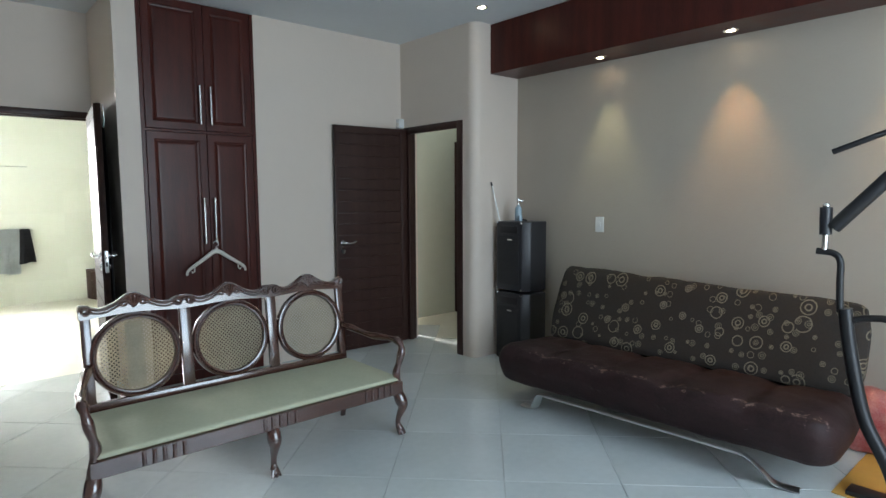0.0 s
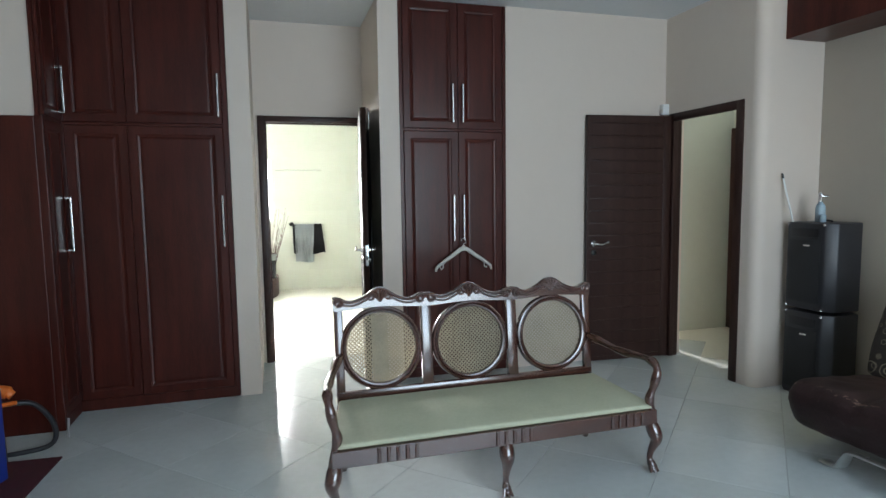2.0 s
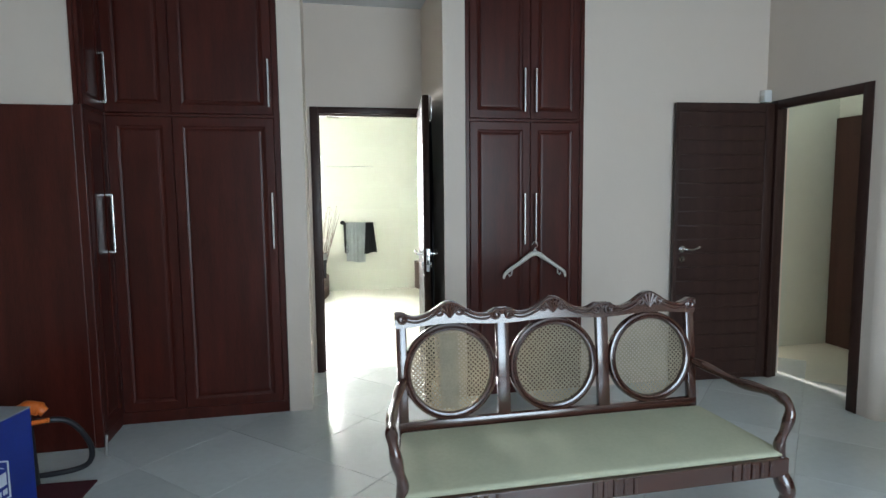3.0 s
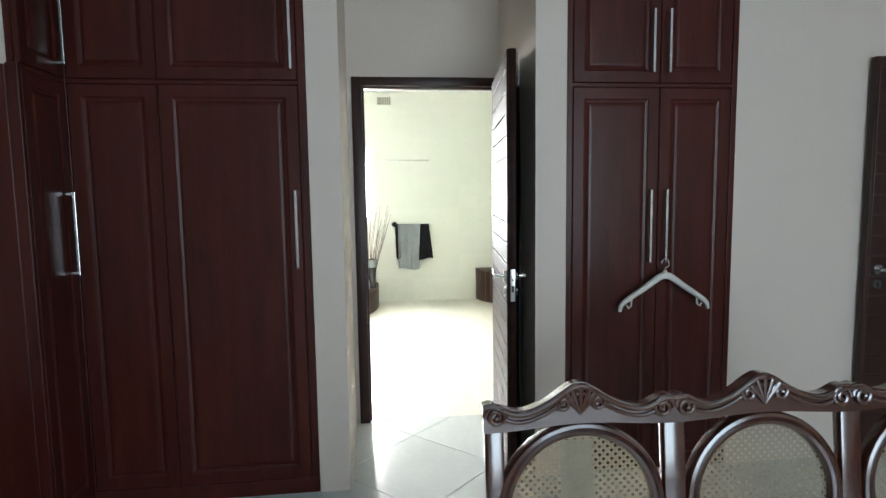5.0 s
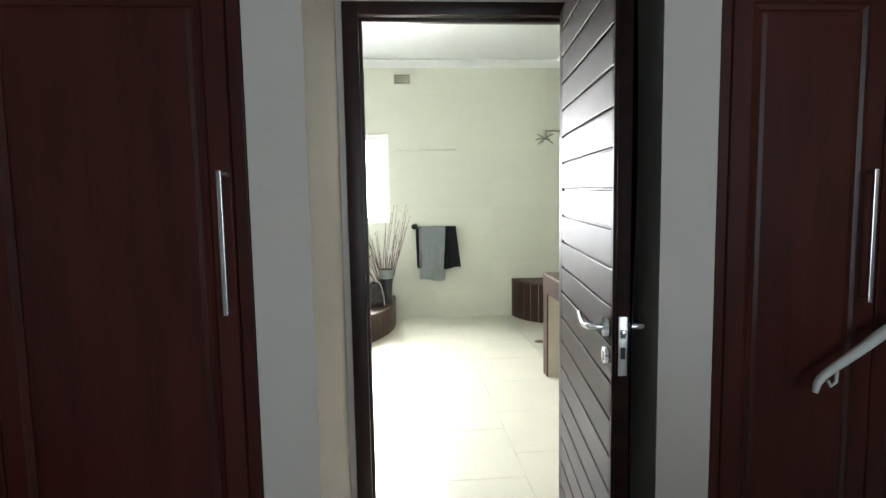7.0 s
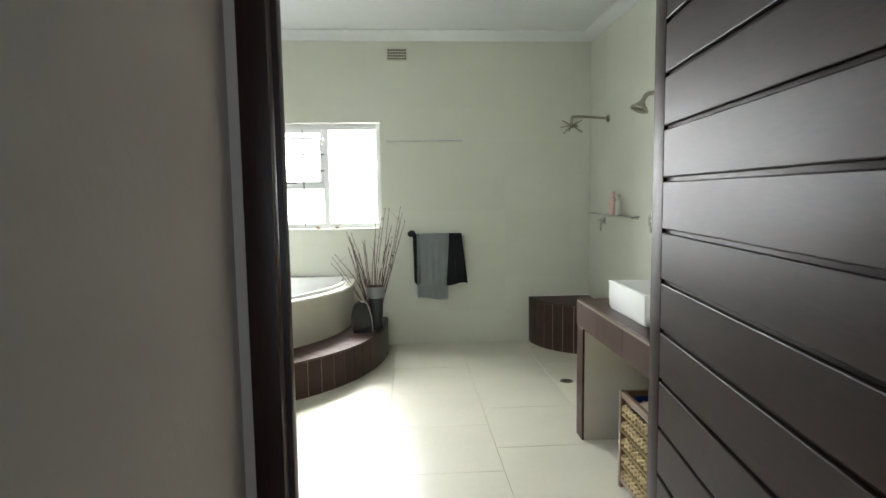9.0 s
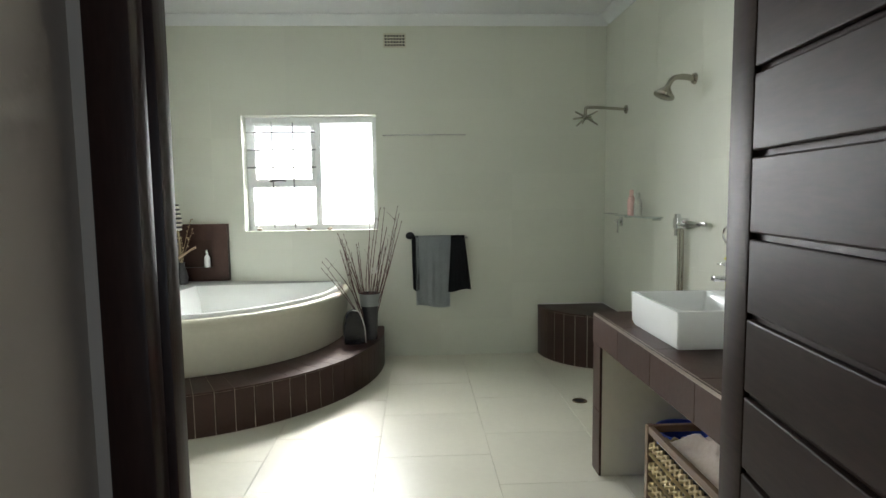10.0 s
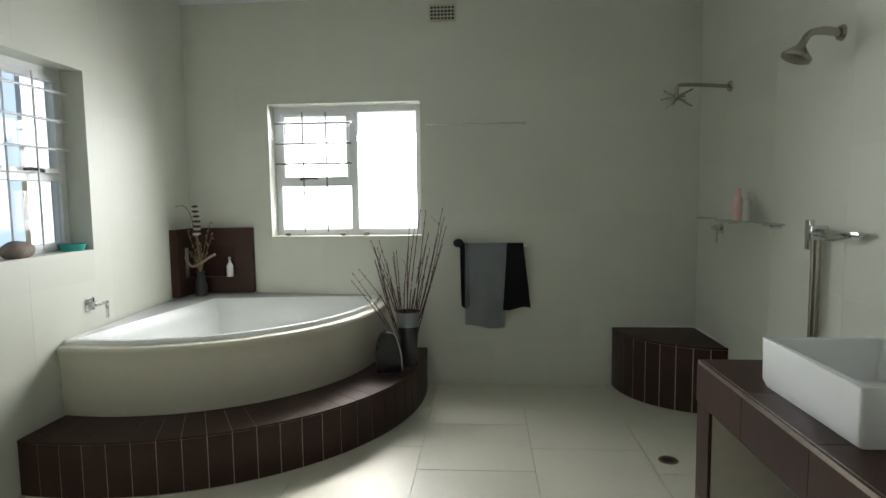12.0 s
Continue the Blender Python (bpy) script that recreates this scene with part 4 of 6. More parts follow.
solid("exercise_mat", box(B(), 2.93, 3.72, -0.6, 0.60, 0.001, 0.007, 0.002), YELLOW, "yellow exercise mat under the machine", "mat", kind="thing")
REDCLOTH = mat("red_print_plastic", (0.30, 0.035, 0.035), 0.4, second=(0.45, 0.19, 0.17), scale=11, bump=0.2, bump_scale=50)
b = B()
bmesh.ops.create_icosphere(b, subdivisions=4, radius=0.2, matrix=Matrix.Identity(4))
for v in b.verts:
    k = 1 + 0.22 * noise.noise(v.co * 9) + 0.1 * noise.noise(v.co * 24)
    v.co = Vector((v.co.x * 0.62 * k, v.co.y * 0.9 * k, max(-0.15, v.co.z * 0.95 * k)))
solid("plastic_bag", b, REDCLOTH, "crumpled red printed plastic bag on the mat", "bag", kind="thing", smooth=True, m=pose(3.63, 0.62, 0.158))

# ---------------------------------------------------------------- blue box, tool, hose and rug
BLUE = mat("blue_card", (0.012, 0.035, 0.26), 0.4, vary=0.1, scale=5)
WHITEPRINT = mat("white_print", (0.7, 0.75, 0.85), 0.5, vary=0.05)
bx = thing("blue_box", pose(-1.62, 3.30, 0, 0, 0, -14), "blue cardboard box with a white emblem", "box")
part("carton", box(B(), -0.25, 0.25, -0.2, 0.2, 0.002, 0.47, 0.006), BLUE, bx, smooth=False)
part("lid_flap", box(B(), -0.25, 0.25, -0.2, 0.2, 0.471, 0.476, 0.001), mat("grey_card", (0.30, 0.32, 0.36), 0.6), bx, smooth=False)
b = B()
for y0, y1, z0, z1 in ((-0.17, 0.05, 0.13, 0.138), (0.042, 0.05, 0.138, 0.29), (-0.17, -0.162, 0.138, 0.29)):
    box(b, 0.2505, 0.2525, y0, y1, z0, z1)
for k in range(4):
    box(b, 0.2505, 0.2525, -0.15 + k * 0.048, -0.112 + k * 0.048, 0.195, 0.25)
for k in range(6):
    box(b, 0.2505, 0.2525, -0.15 + k * 0.032, -0.128 + k * 0.032, 0.155, 0.178)
tube(b, [(0.252, -0.166, 0.29), (0.252, -0.06, 0.335), (0.252, 0.046, 0.29)], 0.004, 6)
tube(b, [(0.252, -0.13, 0.275), (0.252, -0.085, 0.30), (0.252, -0.05, 0.28), (0.252, -0.02, 0.295), (0.252, 0.02, 0.27)], 0.003, 6)
part("emblem", b, WHITEPRINT, bx, "white printed emblem", smooth=False)
ORANGE = mat("orange_plastic", (0.75, 0.17, 0.03), 0.4, vary=0.06)
drill = thing("power_tool", pose(-1.47, 3.64, 0), "orange and black power tool standing on the floor", "power tool")
part("body", tube(B(), [(0, 0, 0.0), (0, 0, 0.25), (0.0, 0, 0.38)], [0.06, 0.05, 0.045], 14), BLACKPLASTIC, drill)
part("head", tube(B(), smooth_path([(-0.02, 0, 0.38), (0.03, -0.01, 0.405), (0.09, -0.02, 0.40), (0.115, -0.02, 0.38)]), [0.028] * 6 + [0.034] * 8 + [0.024] * 5, 14), ORANGE, drill, "orange housing")
part("trigger", tube(B(), [(0.05, -0.02, 0.33), (0.13, -0.02, 0.34)], 0.012, 8), ORANGE, drill)
part("cable", tube(B(), smooth_path([(0.06, 0.0, 0.33), (0.18, 0.06, 0.30), (0.25, 0.12, 0.15), (0.22, 0.14, 0.03), (0.05, 0.1, 0.012), (-0.08, 0.12, 0.01)]), 0.014, 10), BLACKPLASTIC, drill, "black cable")
solid("thin_post", rod(B(), (-1.21, 3.94, 0.0), (-1.205, 3.945, 0.115), 0.007), STEEL, "thin steel peg standing on the floor", "peg", kind="thing")
RUG = mat("dark_red_rug", (0.075, 0.012, 0.018), 0.95, vary=0.25, scale=20, bump=0.6, bump_scale=300)
solid("rug", box(B(), -0.6, 0.0, -1.0, 0.0, 0.0, 0.010, 0.003), RUG, "dark red woven rug on the tiles", "rug", kind="thing", m=pose(-1.15, 3.635, 0.001, 0, 0, -3))

# ---------------------------------------------------------------- windows


def window(name, m, width, height, label, side_bars):
    """A white two-light window; local x across, y outwards, z up from the sill."""
    t = thing(name, m, label, "window", kind="structure")
    BARS = UPVC if side_bars else BARPAINT
    f = 0.045
    b = B()
    for x0, x1, z0, z1 in ((0, f, 0, height), (width - f, width, 0, height), (f, width - f, 0, f), (f, width - f, height - f, height)):
        box(b, x0, x1, 0, 0.05, z0, z1, 0.003)
    part("window_frame", b, UPVC, t, smooth=False)
    mid = width * 0.54
    part("mullion", box(B(), mid - 0.025, mid + 0.025, -0.002, 0.048, f, height - f, 0.003), UPVC, t, smooth=False)
    tr = height * 0.405
    part("transom", box(B(), f, mid - 0.025, -0.002, 0.048, tr - 0.02, tr + 0.02, 0.003), UPVC, t, smooth=False)
    b = B()
    g = 0.028
    x0, x1, z0, z1 = f, mid - 0.025, tr + 0.02, height - f
    for a0, a1, c0, c1 in ((x0, x0 + g, z0, z1), (x1 - g, x1, z0, z1), (x0 + g, x1 - g, z0, z0 + g), (x0 + g, x1 - g, z1 - g, z1)):
        box(b, a0, a1, -0.012, 0.03, c0, c1, 0.003)
    sash = part("sash", b, UPVC, t, "white top-hung opening sash", smooth=False)
    part("catch", tube(B(), [(x0 + 0.14, -0.02, z0 + 0.012), (x0 + 0.22, -0.03, z0 + 0.02), (x0 + 0.27, -0.025, z0 + 0.014)], [0.010, 0.007, 0.006], 8), BLACKMETAL, sash, "dark window catch")
    for a0, a1, c0, c1 in ((x0 + g, x1 - g, z0 + g, z1 - g), (f, mid - 0.025, f, tr - 0.02), (mid + 0.025, width - f, f, height - f)):
        p = part("pane", box(B(), a0, a1, 0.018, 0.022, c0, c1), GLASS, t, smooth=False)
        p.visible_shadow = False
    n = 3
    for k in range(1, 3):
        xx = x0 + (x1 - x0) * k / 3
        part("burglar_bar", rod(B(), (xx, -0.03, f * 0.5), (xx, -0.03, height - f), 0.0055, None, 8), BARS, t)
    for k in range(1, n + 1):
        zz = z0 + (z1 - z0) * (k - 0.15) / (n + 0.4)
        part("burglar_bar", rod(B(), (f * 0.3, -0.037, zz), ((width - f) if side_bars else mid - 0.01, -0.037, zz), 0.007, None, 8), BARS, t)
    if side_bars:          # the opening sash is at the other end
        turn = Matrix.Translation((width, 0, 0)) @ Matrix.Diagonal((-1, 1, 1, 1))
        for ob in (*t.children, *sash.children):
            ob.data.transform(turn)
            ob.data.flip_normals()
    return t


window("window_1", pose(WB[0], BY1 + 0.125, WB[2]), WB[1] - WB[0], WB[3] - WB[2], "white framed bathroom window with burglar bars", False)
window("window_2", pose(BX0 - 0.125, WL[0], WL[2], 0, 0, 90), WL[1] - WL[0], WL[3] - WL[2], "white framed side window with burglar bars", True)
window("window_3", pose(2.85, BACK - 0.08, 0.35, 0, 0, 180), 2.55, 2.35, "wide white framed bedroom window", False)
# added slab, out of view, limits the sun entering the bathroom window
solid("roof_eave", box(B(), BX0 - 0.8, BX1 + 0.8, BY1 + 0.23, BY1 + 0.78, 2.42, 2.6), SILLPAINT, "unseen white slab added above the bathroom window to cut sun", "roof")
# glowing panels stand in for the bright outdoors seen through the bathroom windows
solid("backdrop_north", box(B(), -6, 5, 13.0, 13.05, -1, 4.2), DAYGLOW, "glowing panel standing in for bright daylight beyond the window", "backdrop")
solid("backdrop_west", box(B(), -6.05, -6, 3, 12.9, -1, 6), SHADEGLOW, "glowing panel standing in for bright daylight beyond the window", "backdrop")
solid("ground", box(B(), -60, 60, -60, 60, -0.35, -0.3), mat("garden_ground", (0.25, 0.23, 0.17), 0.9, vary=0.2, scale=1), "dry pale ground outside the house", "ground")

# ---------------------------------------------------------------- bathroom fittings
b = B()
cove = [(0.0, 0.0), (0.0, -0.075), (0.012, -0.075), (0.03, -0.055), (0.06, -0.022), (0.075, -0.012), (0.075, 0.0)]
prism(b, [(BY1 - d - 0.0005, BCEIL + z - 0.0005) for d, z in cove], BX0, BX1, "x")
prism(b, [(BX1 - d - 0.0005, BCEIL + z - 0.0005) for d, z in cove], BY0, BY1 - 0.07, "y")
prism(b, [(BX0 + d + 0.0005, BCEIL + z - 0.0005) for d, z in cove], BY0, BY1 - 0.07, "y")
solid("cornice_trim", b, CEILING, "white moulded cornice below the bathroom ceiling", "cornice", smooth=True)

CX, CY, LR, LZ = BX0 + 0.005, BY1 + 0.02, 1.675, 0.26     # bath corner, ledge radius and height


def arc(r0, r1, z0, z1, a0, a1, n, cx=CX, cy=CY, turn=-90, belly=0.0):
    """A block of a ring about a corner; belly swells it half way round the quarter."""
    b = B()
    cols_ = []
    for k in range(n + 1):
        q = a0 + (a1 - a0) * k / n
        a, w = radians(turn) + q, belly * math.sin(2 * q)
        cols_.append([b.verts.new((cx + (r + w) * math.cos(a), cy + (r + w) * math.sin(a), z)) for r, z in ((r0, z0), (r1, z0), (r1, z1), (r0, z1))])
    for p, q in zip(cols_, cols_[1:]):
        for j in range(4):
            b.faces.new((p[j], p[(j + 1) % 4], q[(j + 1) % 4], q[j]))
    b.faces.new(cols_[0][::-1])
    b.faces.new(cols_[-1])
    return b


quarter = math.pi / 2
ledge = thing("bath_step", pose(CX, CY, 0), "curved brown-tiled step round the corner bath", "bath step", kind="thing")
BELLY = 0.125
part("core", arc(1.2, LR - 0.0025, 0.0, LZ - 0.0025, 0.012, quarter - 0.012, 40, 0, 0, belly=BELLY), PALEGROUT, ledge, "pale cement grout")
N = 26
for k in range(N):
    q0, q1 = quarter * k / N, quarter * (k + 1) / N
    part("tile", arc(LR - 0.0095, LR, 0.006, LZ - 0.012, q0 + 0.0010, q1 - 0.0010, 2, 0, 0, belly=BELLY), BROWNTILE, ledge, smooth=False)
    part("tile", arc(1.33, LR + 0.002, LZ - 0.0095, LZ, q0 + 0.0007, q1 - 0.0007, 2, 0, 0, belly=BELLY), BROWNTILE, ledge, smooth=False)


def bath_r(a, base):
    return base + 0.105 * math.sin(2 * a)


tub = thing("corner_bath", pose(CX, CY, 0), "white corner bath in a curved cream plastered surround", "bath")
prof = [(1.372, LZ + 0.001), (1.378, LZ + 0.02), (1.384, 0.52), (1.392, 0.572), (1.400, 0.588), (1.399, 0.600), (1.392, 0.608), (1.36, 0.611), (1.33, 0.609)]
b = B()
n = 48
cols_ = []
for k in range(n + 1):
    a = quarter * k / n
    ca, sa = math.cos(a - quarter), math.sin(a - quarter)
    cols_.append([b.verts.new((bath_r(a, r) * ca, bath_r(a, r) * sa, z)) for r, z in prof])
for p, q in zip(cols_, cols_[1:]):
    for j in range(len(prof) - 1):
        b.faces.new((p[j], p[j + 1], q[j + 1], q[j]))
part("surround", b, mat("cream_plaster", (0.58, 0.56, 0.47), 0.5, vary=0.04, scale=3, bump=0.05), tub, "cream plastered curved side")
# the enamel shell: rim and hollow, from the corner outwards
b = B()
loops = []
for f, z, deck in ((1.0, 0.608, 0.012), (1.0, 0.626, 0.012), (0.992, 0.634, 0.012), (0.975, 0.636, 0.016), (0.945, 0.632, 0.26), (0.925, 0.615, 0.28), (0.88, 0.54, 0.30), (0.82, 0.38, 0.32), (0.72, 0.29, 0.36), (0.50, 0.26, 0.42), (0.2, 0.255, 0.5)):
    loop = []
    for k in range(n + 1):
        a = quarter * k / n
        rr = bath_r(a, 1.345)
        loop.append((rr * math.cos(a - quarter), rr * math.sin(a - quarter)))
    gx, gy = 0.62, -0.62
    pts = [(gx + (x - gx) * f, gy + (y - gy) * f) for x, y in loop] + [(deck, -deck)]
    loops.append([b.verts.new((x, y, z + 0.032 * max(0.0, 1 - math.hypot(x, y) / 1.3))) for x, y in pts])
for p, q in zip(loops, loops[1:]):
    m_ = len(p)
    for k in range(m_):
        b.faces.new((p[k], p[(k + 1) % m_], q[(k + 1) % m_], q[k]))
b.faces.new(loops[-1])
part("tub_shell", b, ENAMEL, tub, "glossy white enamel tub")
part("drain_ring", rod(B(), (0.62, -0.62, 0.272), (0.62, -0.62, 0.277), 0.03, None, 20), CHROME, tub)

# corner niche in brown tile
nz0, nz1 = 0.666, 1.122
niche = thing("tiled_niche", pose(BX0, BY1, 0), "brown tiled corner niche above the bath", "niche")
part("back_panel", holed(B(), 0.052, 0.455, nz0, nz1, -0.05, -0.001, [(0.065, 0.335, 0.775, 0.993)]), BROWNTILE, niche, smooth=False)
part("side_panel", holed(B(), -0.30, -0.002, nz0, nz1, 0.001, 0.05, [(-0.20, -0.06, 0.775, 0.993)], axis="x"), BROWNTILE, niche, smooth=False)
part("niche_back", box(B(), 0.062, 0.338, -0.0095, -0.0015, 0.77, 0.997), BROWNTILE, niche, smooth=False)
part("trim_edge", box(B(), 0.4555, 0.459, -0.051, -0.001, nz0, nz1), BROWNTILE, niche, smooth=False)
part("trim_edge", box(B(), 0.001, 0.051, -0.3035, -0.3005, nz0, nz1), BROWNTILE, niche, smooth=False)

TWIG = mat("dry_twig", (0.060, 0.030, 0.029), 0.8, second=(0.125, 0.066, 0.062), scale=20)
STRAW = mat("dried_flower", (0.26, 0.20, 0.12), 0.8, vary=0.2, scale=30)
STRIPE = mat("pale_stripe", (0.62, 0.58, 0.50), 0.6, vary=0.1)
orn = thing("dried_flower_vase", pose(-1.50, 9.0, 0.661), "small dark vase of dried flowers with a striped seed head", "vase")
part("vase", spun(B(), [(0.030, 0), (0.036, 0.004), (0.045, 0.05), (0.03, 0.11), (0.02, 0.15), (0.026, 0.17), (0.022, 0.165)], 20), BLACKPLASTIC, orn)
rnd = random.Random(7)
for k in range(11):
    a = rnd.uniform(0, 2 * math.pi)
    sp, hh = rnd.uniform(0.02, 0.11), rnd.uniform(0.30, 0.56)
    p = smooth_path([(0, 0, 0.15), (sp * 0.3 * math.cos(a), sp * 0.3 * math.sin(a), hh * 0.6), (sp * math.cos(a), sp * math.sin(a) * 0.6 - 0.02, hh)], 4)
    st = part("stem", tube(B(), p, 0.0022, 5), STRAW, orn)
    for j in range(4):
        q = p[-1 - j]
        b = ball(B(), (q[0] + rnd.uniform(-0.012, 0.012), q[1] + rnd.uniform(-0.012, 0.012), q[2] + rnd.uniform(-0.01, 0.01)), rnd.uniform(0.004, 0.007), (1, 1, 1.4), 6)
        part("seed_head", b, STRAW, st)
for k in range(6):
    b = B()
    z = 0.42 + k * 0.034
    spun(b, [(0.012, z), (0.027 - 0.001 * k, z + 0.008), (0.027 - 0.001 * k, z + 0.014), (0.012, z + 0.017)], 14, Matrix.Translation((0.006 * math.sin(k), -0.03, 0)))
    part("pale_band", b, STRIPE, orn)
    b = B()
    spun(b, [(0.012, z + 0.017), (0.026 - 0.001 * k, z + 0.022), (0.026 - 0.001 * k, z + 0.03), (0.012, z + 0.034)], 14, Matrix.Translation((0.006 * math.sin(k), -0.03, 0)))
    part("dark_band", b, BLACKPLASTIC, orn)
part("curled_stem", tube(B(), smooth_path([(0, -0.02, 0.2), (-0.01, -0.03, 0.45), (-0.06, -0.03, 0.60), (-0.12, -0.03, 0.62), (-0.15, -0.03, 0.60)]), 0.003, 6), STRAW, orn)
part("bone_branch", tube(B(), smooth_path([(-0.08, -0.05, 0.27), (-0.03, -0.06, 0.21), (0.03, -0.06, 0.23), (0.09, -0.05, 0.27), (0.13, -0.05, 0.29)]), [0.008] * 24 + [0.010], 8), mat("driftwood", (0.35, 0.24, 0.17), 0.8, vary=0.2, scale=14), orn, "pale driftwood branch")
bt = thing("glass_bottle", pose(-1.352, 9.135, 0.7755), "small clear bottle with a white label in the niche", "bottle")
part("body", spun(B(), [(0.022, 0), (0.024, 0.003), (0.024, 0.075), (0.015, 0.092), (0.010, 0.098), (0.010, 0.115)], 18), CERAMIC, bt)
part("stopper", spun(B(), [(0.013, 0.1155), (0.014, 0.12), (0.014, 0.138), (0.011, 0.142)], 14), CHROME, bt)


# wall taps
def wall_mixer(m, label):
    t = thing("wall_tap", m, label, "tap")
    part("plate", box(B(), -0.035, 0.035, -0.008, -0.0005, -0.035, 0.035, 0.002), CHROME, t)
    part("stem", rod(B(), (0, -0.008, 0), (0, -0.045, 0), 0.016, None, 16), CHROME, t)
    part("lever", box(B(), -0.012, 0.075, -0.06, -0.046, -0.008, 0.008, 0.003), CHROME, t)
    part("lever_drop", box(B(), 0.062, 0.075, -0.06, -0.046, -0.085, -0.008, 0.003), CHROME, t)
    return t


wall_mixer(pose(BX0, 8.05, 0.775, 0, 0, 90), "square chrome bath mixer on the tiled wall")
wall_mixer(pose(BX1, 8.77, 1.115, 0, 0, -90), "chrome shower mixer below the glass shelf")

# window sill things
b = B()
bmesh.ops.create_icosphere(b, subdivisions=3, radius=0.06)
for v in b.verts:
    v.co = Vector((v.co.x * 0.8, v.co.y * 1.5, v.co.z * 0.75)) * (1 + 0.2 * noise.noise(v.co * 14))
solid("stone", b, mat("brown_stone", (0.20, 0.16, 0.13), 0.85, vary=0.25, scale=20, bump=0.6, bump_scale=60), "rough brown stone on the window sill", "stone", kind="thing", smooth=True, m=pose(-1.69, 7.66, 1.098))
TEAL = mat("teal_plastic", (0.03, 0.34, 0.29), 0.4, vary=0.06)
b = B()
spun(b, [(0.030, 0.0), (0.05, 0.003), (0.062, 0.042), (0.058, 0.042), (0.046, 0.008)], 24)
solid("soap_dish", b, TEAL, "teal plastic soap dish on the window sill", "soap dish", kind="thing", smooth=True, m=pose(-1.70, 8.04, 1.056))
for i, x in enumerate((-0.55, -0.38, -0.95)):
    b = B()
    bmesh.ops.create_icosphere(b, subdivisions=2, radius=0.016)
    for v in b.verts:
        v.co = Vector((v.co.x * 1.5, v.co.y, v.co.z * 0.8)) * (1 + 0.3 * noise.noise(v.co * 60 + Vector((i, 0, 0))))
    solid("pebble", b, bpy.data.materials["brown_stone"], "small pebble on the window sill", "pebble", kind="thing", smooth=True, group="pebbles on the sill", m=pose(x, BY1 + 0.05, 1.067))

# twigs in a metal vase, and a dark bag, on the step
vx, vy = -0.030, 8.735
vase = thing("twig_vase", pose(vx, vy, LZ), "grey metal vase of tall bare twigs on the step", "vase")
part("vase_body", spun(B(), [(0.050, 0.0), (0.053, 0.004), (0.057, 0.14), (0.064, 0.255), (0.074, 0.338), (0.076, 0.345), (0.072, 0.345), (0.060, 0.255), (0.05, 0.1)], 28), mat("grey_glaze", (0.05, 0.05, 0.055), 0.16, 0.2, vary=0.2, scale=6), vase)
part("vase_rim", spun(B(), [(0.0655, 0.256), (0.0755, 0.345), (0.079, 0.347), (0.071, 0.254)], 28), mat("grey_rim", (0.22, 0.24, 0.24), 0.3, 0.4), vase)
for k in range(30):
    if k % 2:          # a fan to one side, a taller bunch to the other
        dx, hh = rnd.uniform(-0.34, -0.06), rnd.uniform(0.58, 0.84)
    else:
        dx, hh = rnd.uniform(0.0, 0.27), rnd.uniform(0.66, 0.99)
    if k == 5:
        dx, hh = -0.34, 0.54
    p0 = Vector((rnd.uniform(-0.03, 0.03), rnd.uniform(-0.03, 0.03), 0.06))
    p2 = Vector((dx, rnd.uniform(-0.13, 0.13), hh))
    p1 = (p0 + p2) / 2 + Vector((rnd.uniform(-0.02, 0.02), rnd.uniform(-0.02, 0.02), rnd.uniform(-0.02, 0.05)))
    p = smooth_path([p0, p1, p2], 5)
    tw = part("twig", tube(B(), p, [0.0046 - 0.0030 * i / (len(p) - 1) for i in range(len(p))], 5), TWIG, vase)
    b = B()
    for i in range(5, len(p)):
        q = p[i]
        d = Vector((rnd.uniform(-1, 1), rnd.uniform(-0.6, 0.6), 0.8)).normalized()
        ball(b, q + d * 0.005, 0.0036, (1, 1, 2.0), 6)
        if k % 3 == 0 and i % 3 == 0:
            rod(b, q, q + d * rnd.uniform(0.04, 0.10), 0.0014, 0.0006, 5)
    tagged(part("bud", b, TWIG, tw), kind="stuff")
WHITEPETAL = mat("metal_flower", (0.6, 0.6, 0.58), 0.4, 0.5)
b = B()
for k in range(9):
    a = k * 2 * math.pi / 9
    ball(b, (0.04 + 0.018 * math.cos(a), -0.06, 0.52 + 0.018 * math.sin(a)), 0.008, (1, 0.5, 1), 8)
part("flower", b, WHITEPETAL, vase, "small pale flower among the twigs")
b = B()
pr = rounded([(-0.07, 0.0), (-0.078, 0.11), (-0.055, 0.215), (-0.012, 0.248), (0.03, 0.235), (0.065, 0.13), (0.078, 0.0)])
prism(b, pr, -0.035, 0.035, "y")
bmesh.ops.bevel(b, geom=[e for e in b.edges if abs(e.verts[0].co.y - e.verts[1].co.y) < 1e-5], offset=0.012, segments=2, affect="EDGES")
bag = thing("toiletry_bag", pose(-0.138, 8.60, LZ + 0.001, 0, 0, 15), "glossy black toiletry bag standing on the step", "bag")
part("bag_body", b, mat("black_patent", (0.012, 0.012, 0.015), 0.2, vary=0.2, scale=9, bump=0.1), bag)
part("piping", tube(B(), smooth_path([(0.080, -0.037, 0.005), (0.072, -0.037, 0.12), (0.038, -0.037, 0.23), (-0.012, -0.037, 0.252)]), 0.004, 8), STEEL, bag)

# towels on the rail
rail = thing("towel_rail", pose(0.27, BY1, 0.985), "chrome towel rail on the tiled wall", "towel rail")
part("bar", rod(B(), (0.0, -0.06, 0), (0.47, -0.06, 0), 0.008, None, 12), CHROME, rail)
for x in (0.01, 0.46):
    part("bracket", rod(B(), (x, -0.0005, 0), (x, -0.06, 0), 0.012, 0.009, 12), CHROME, rail)


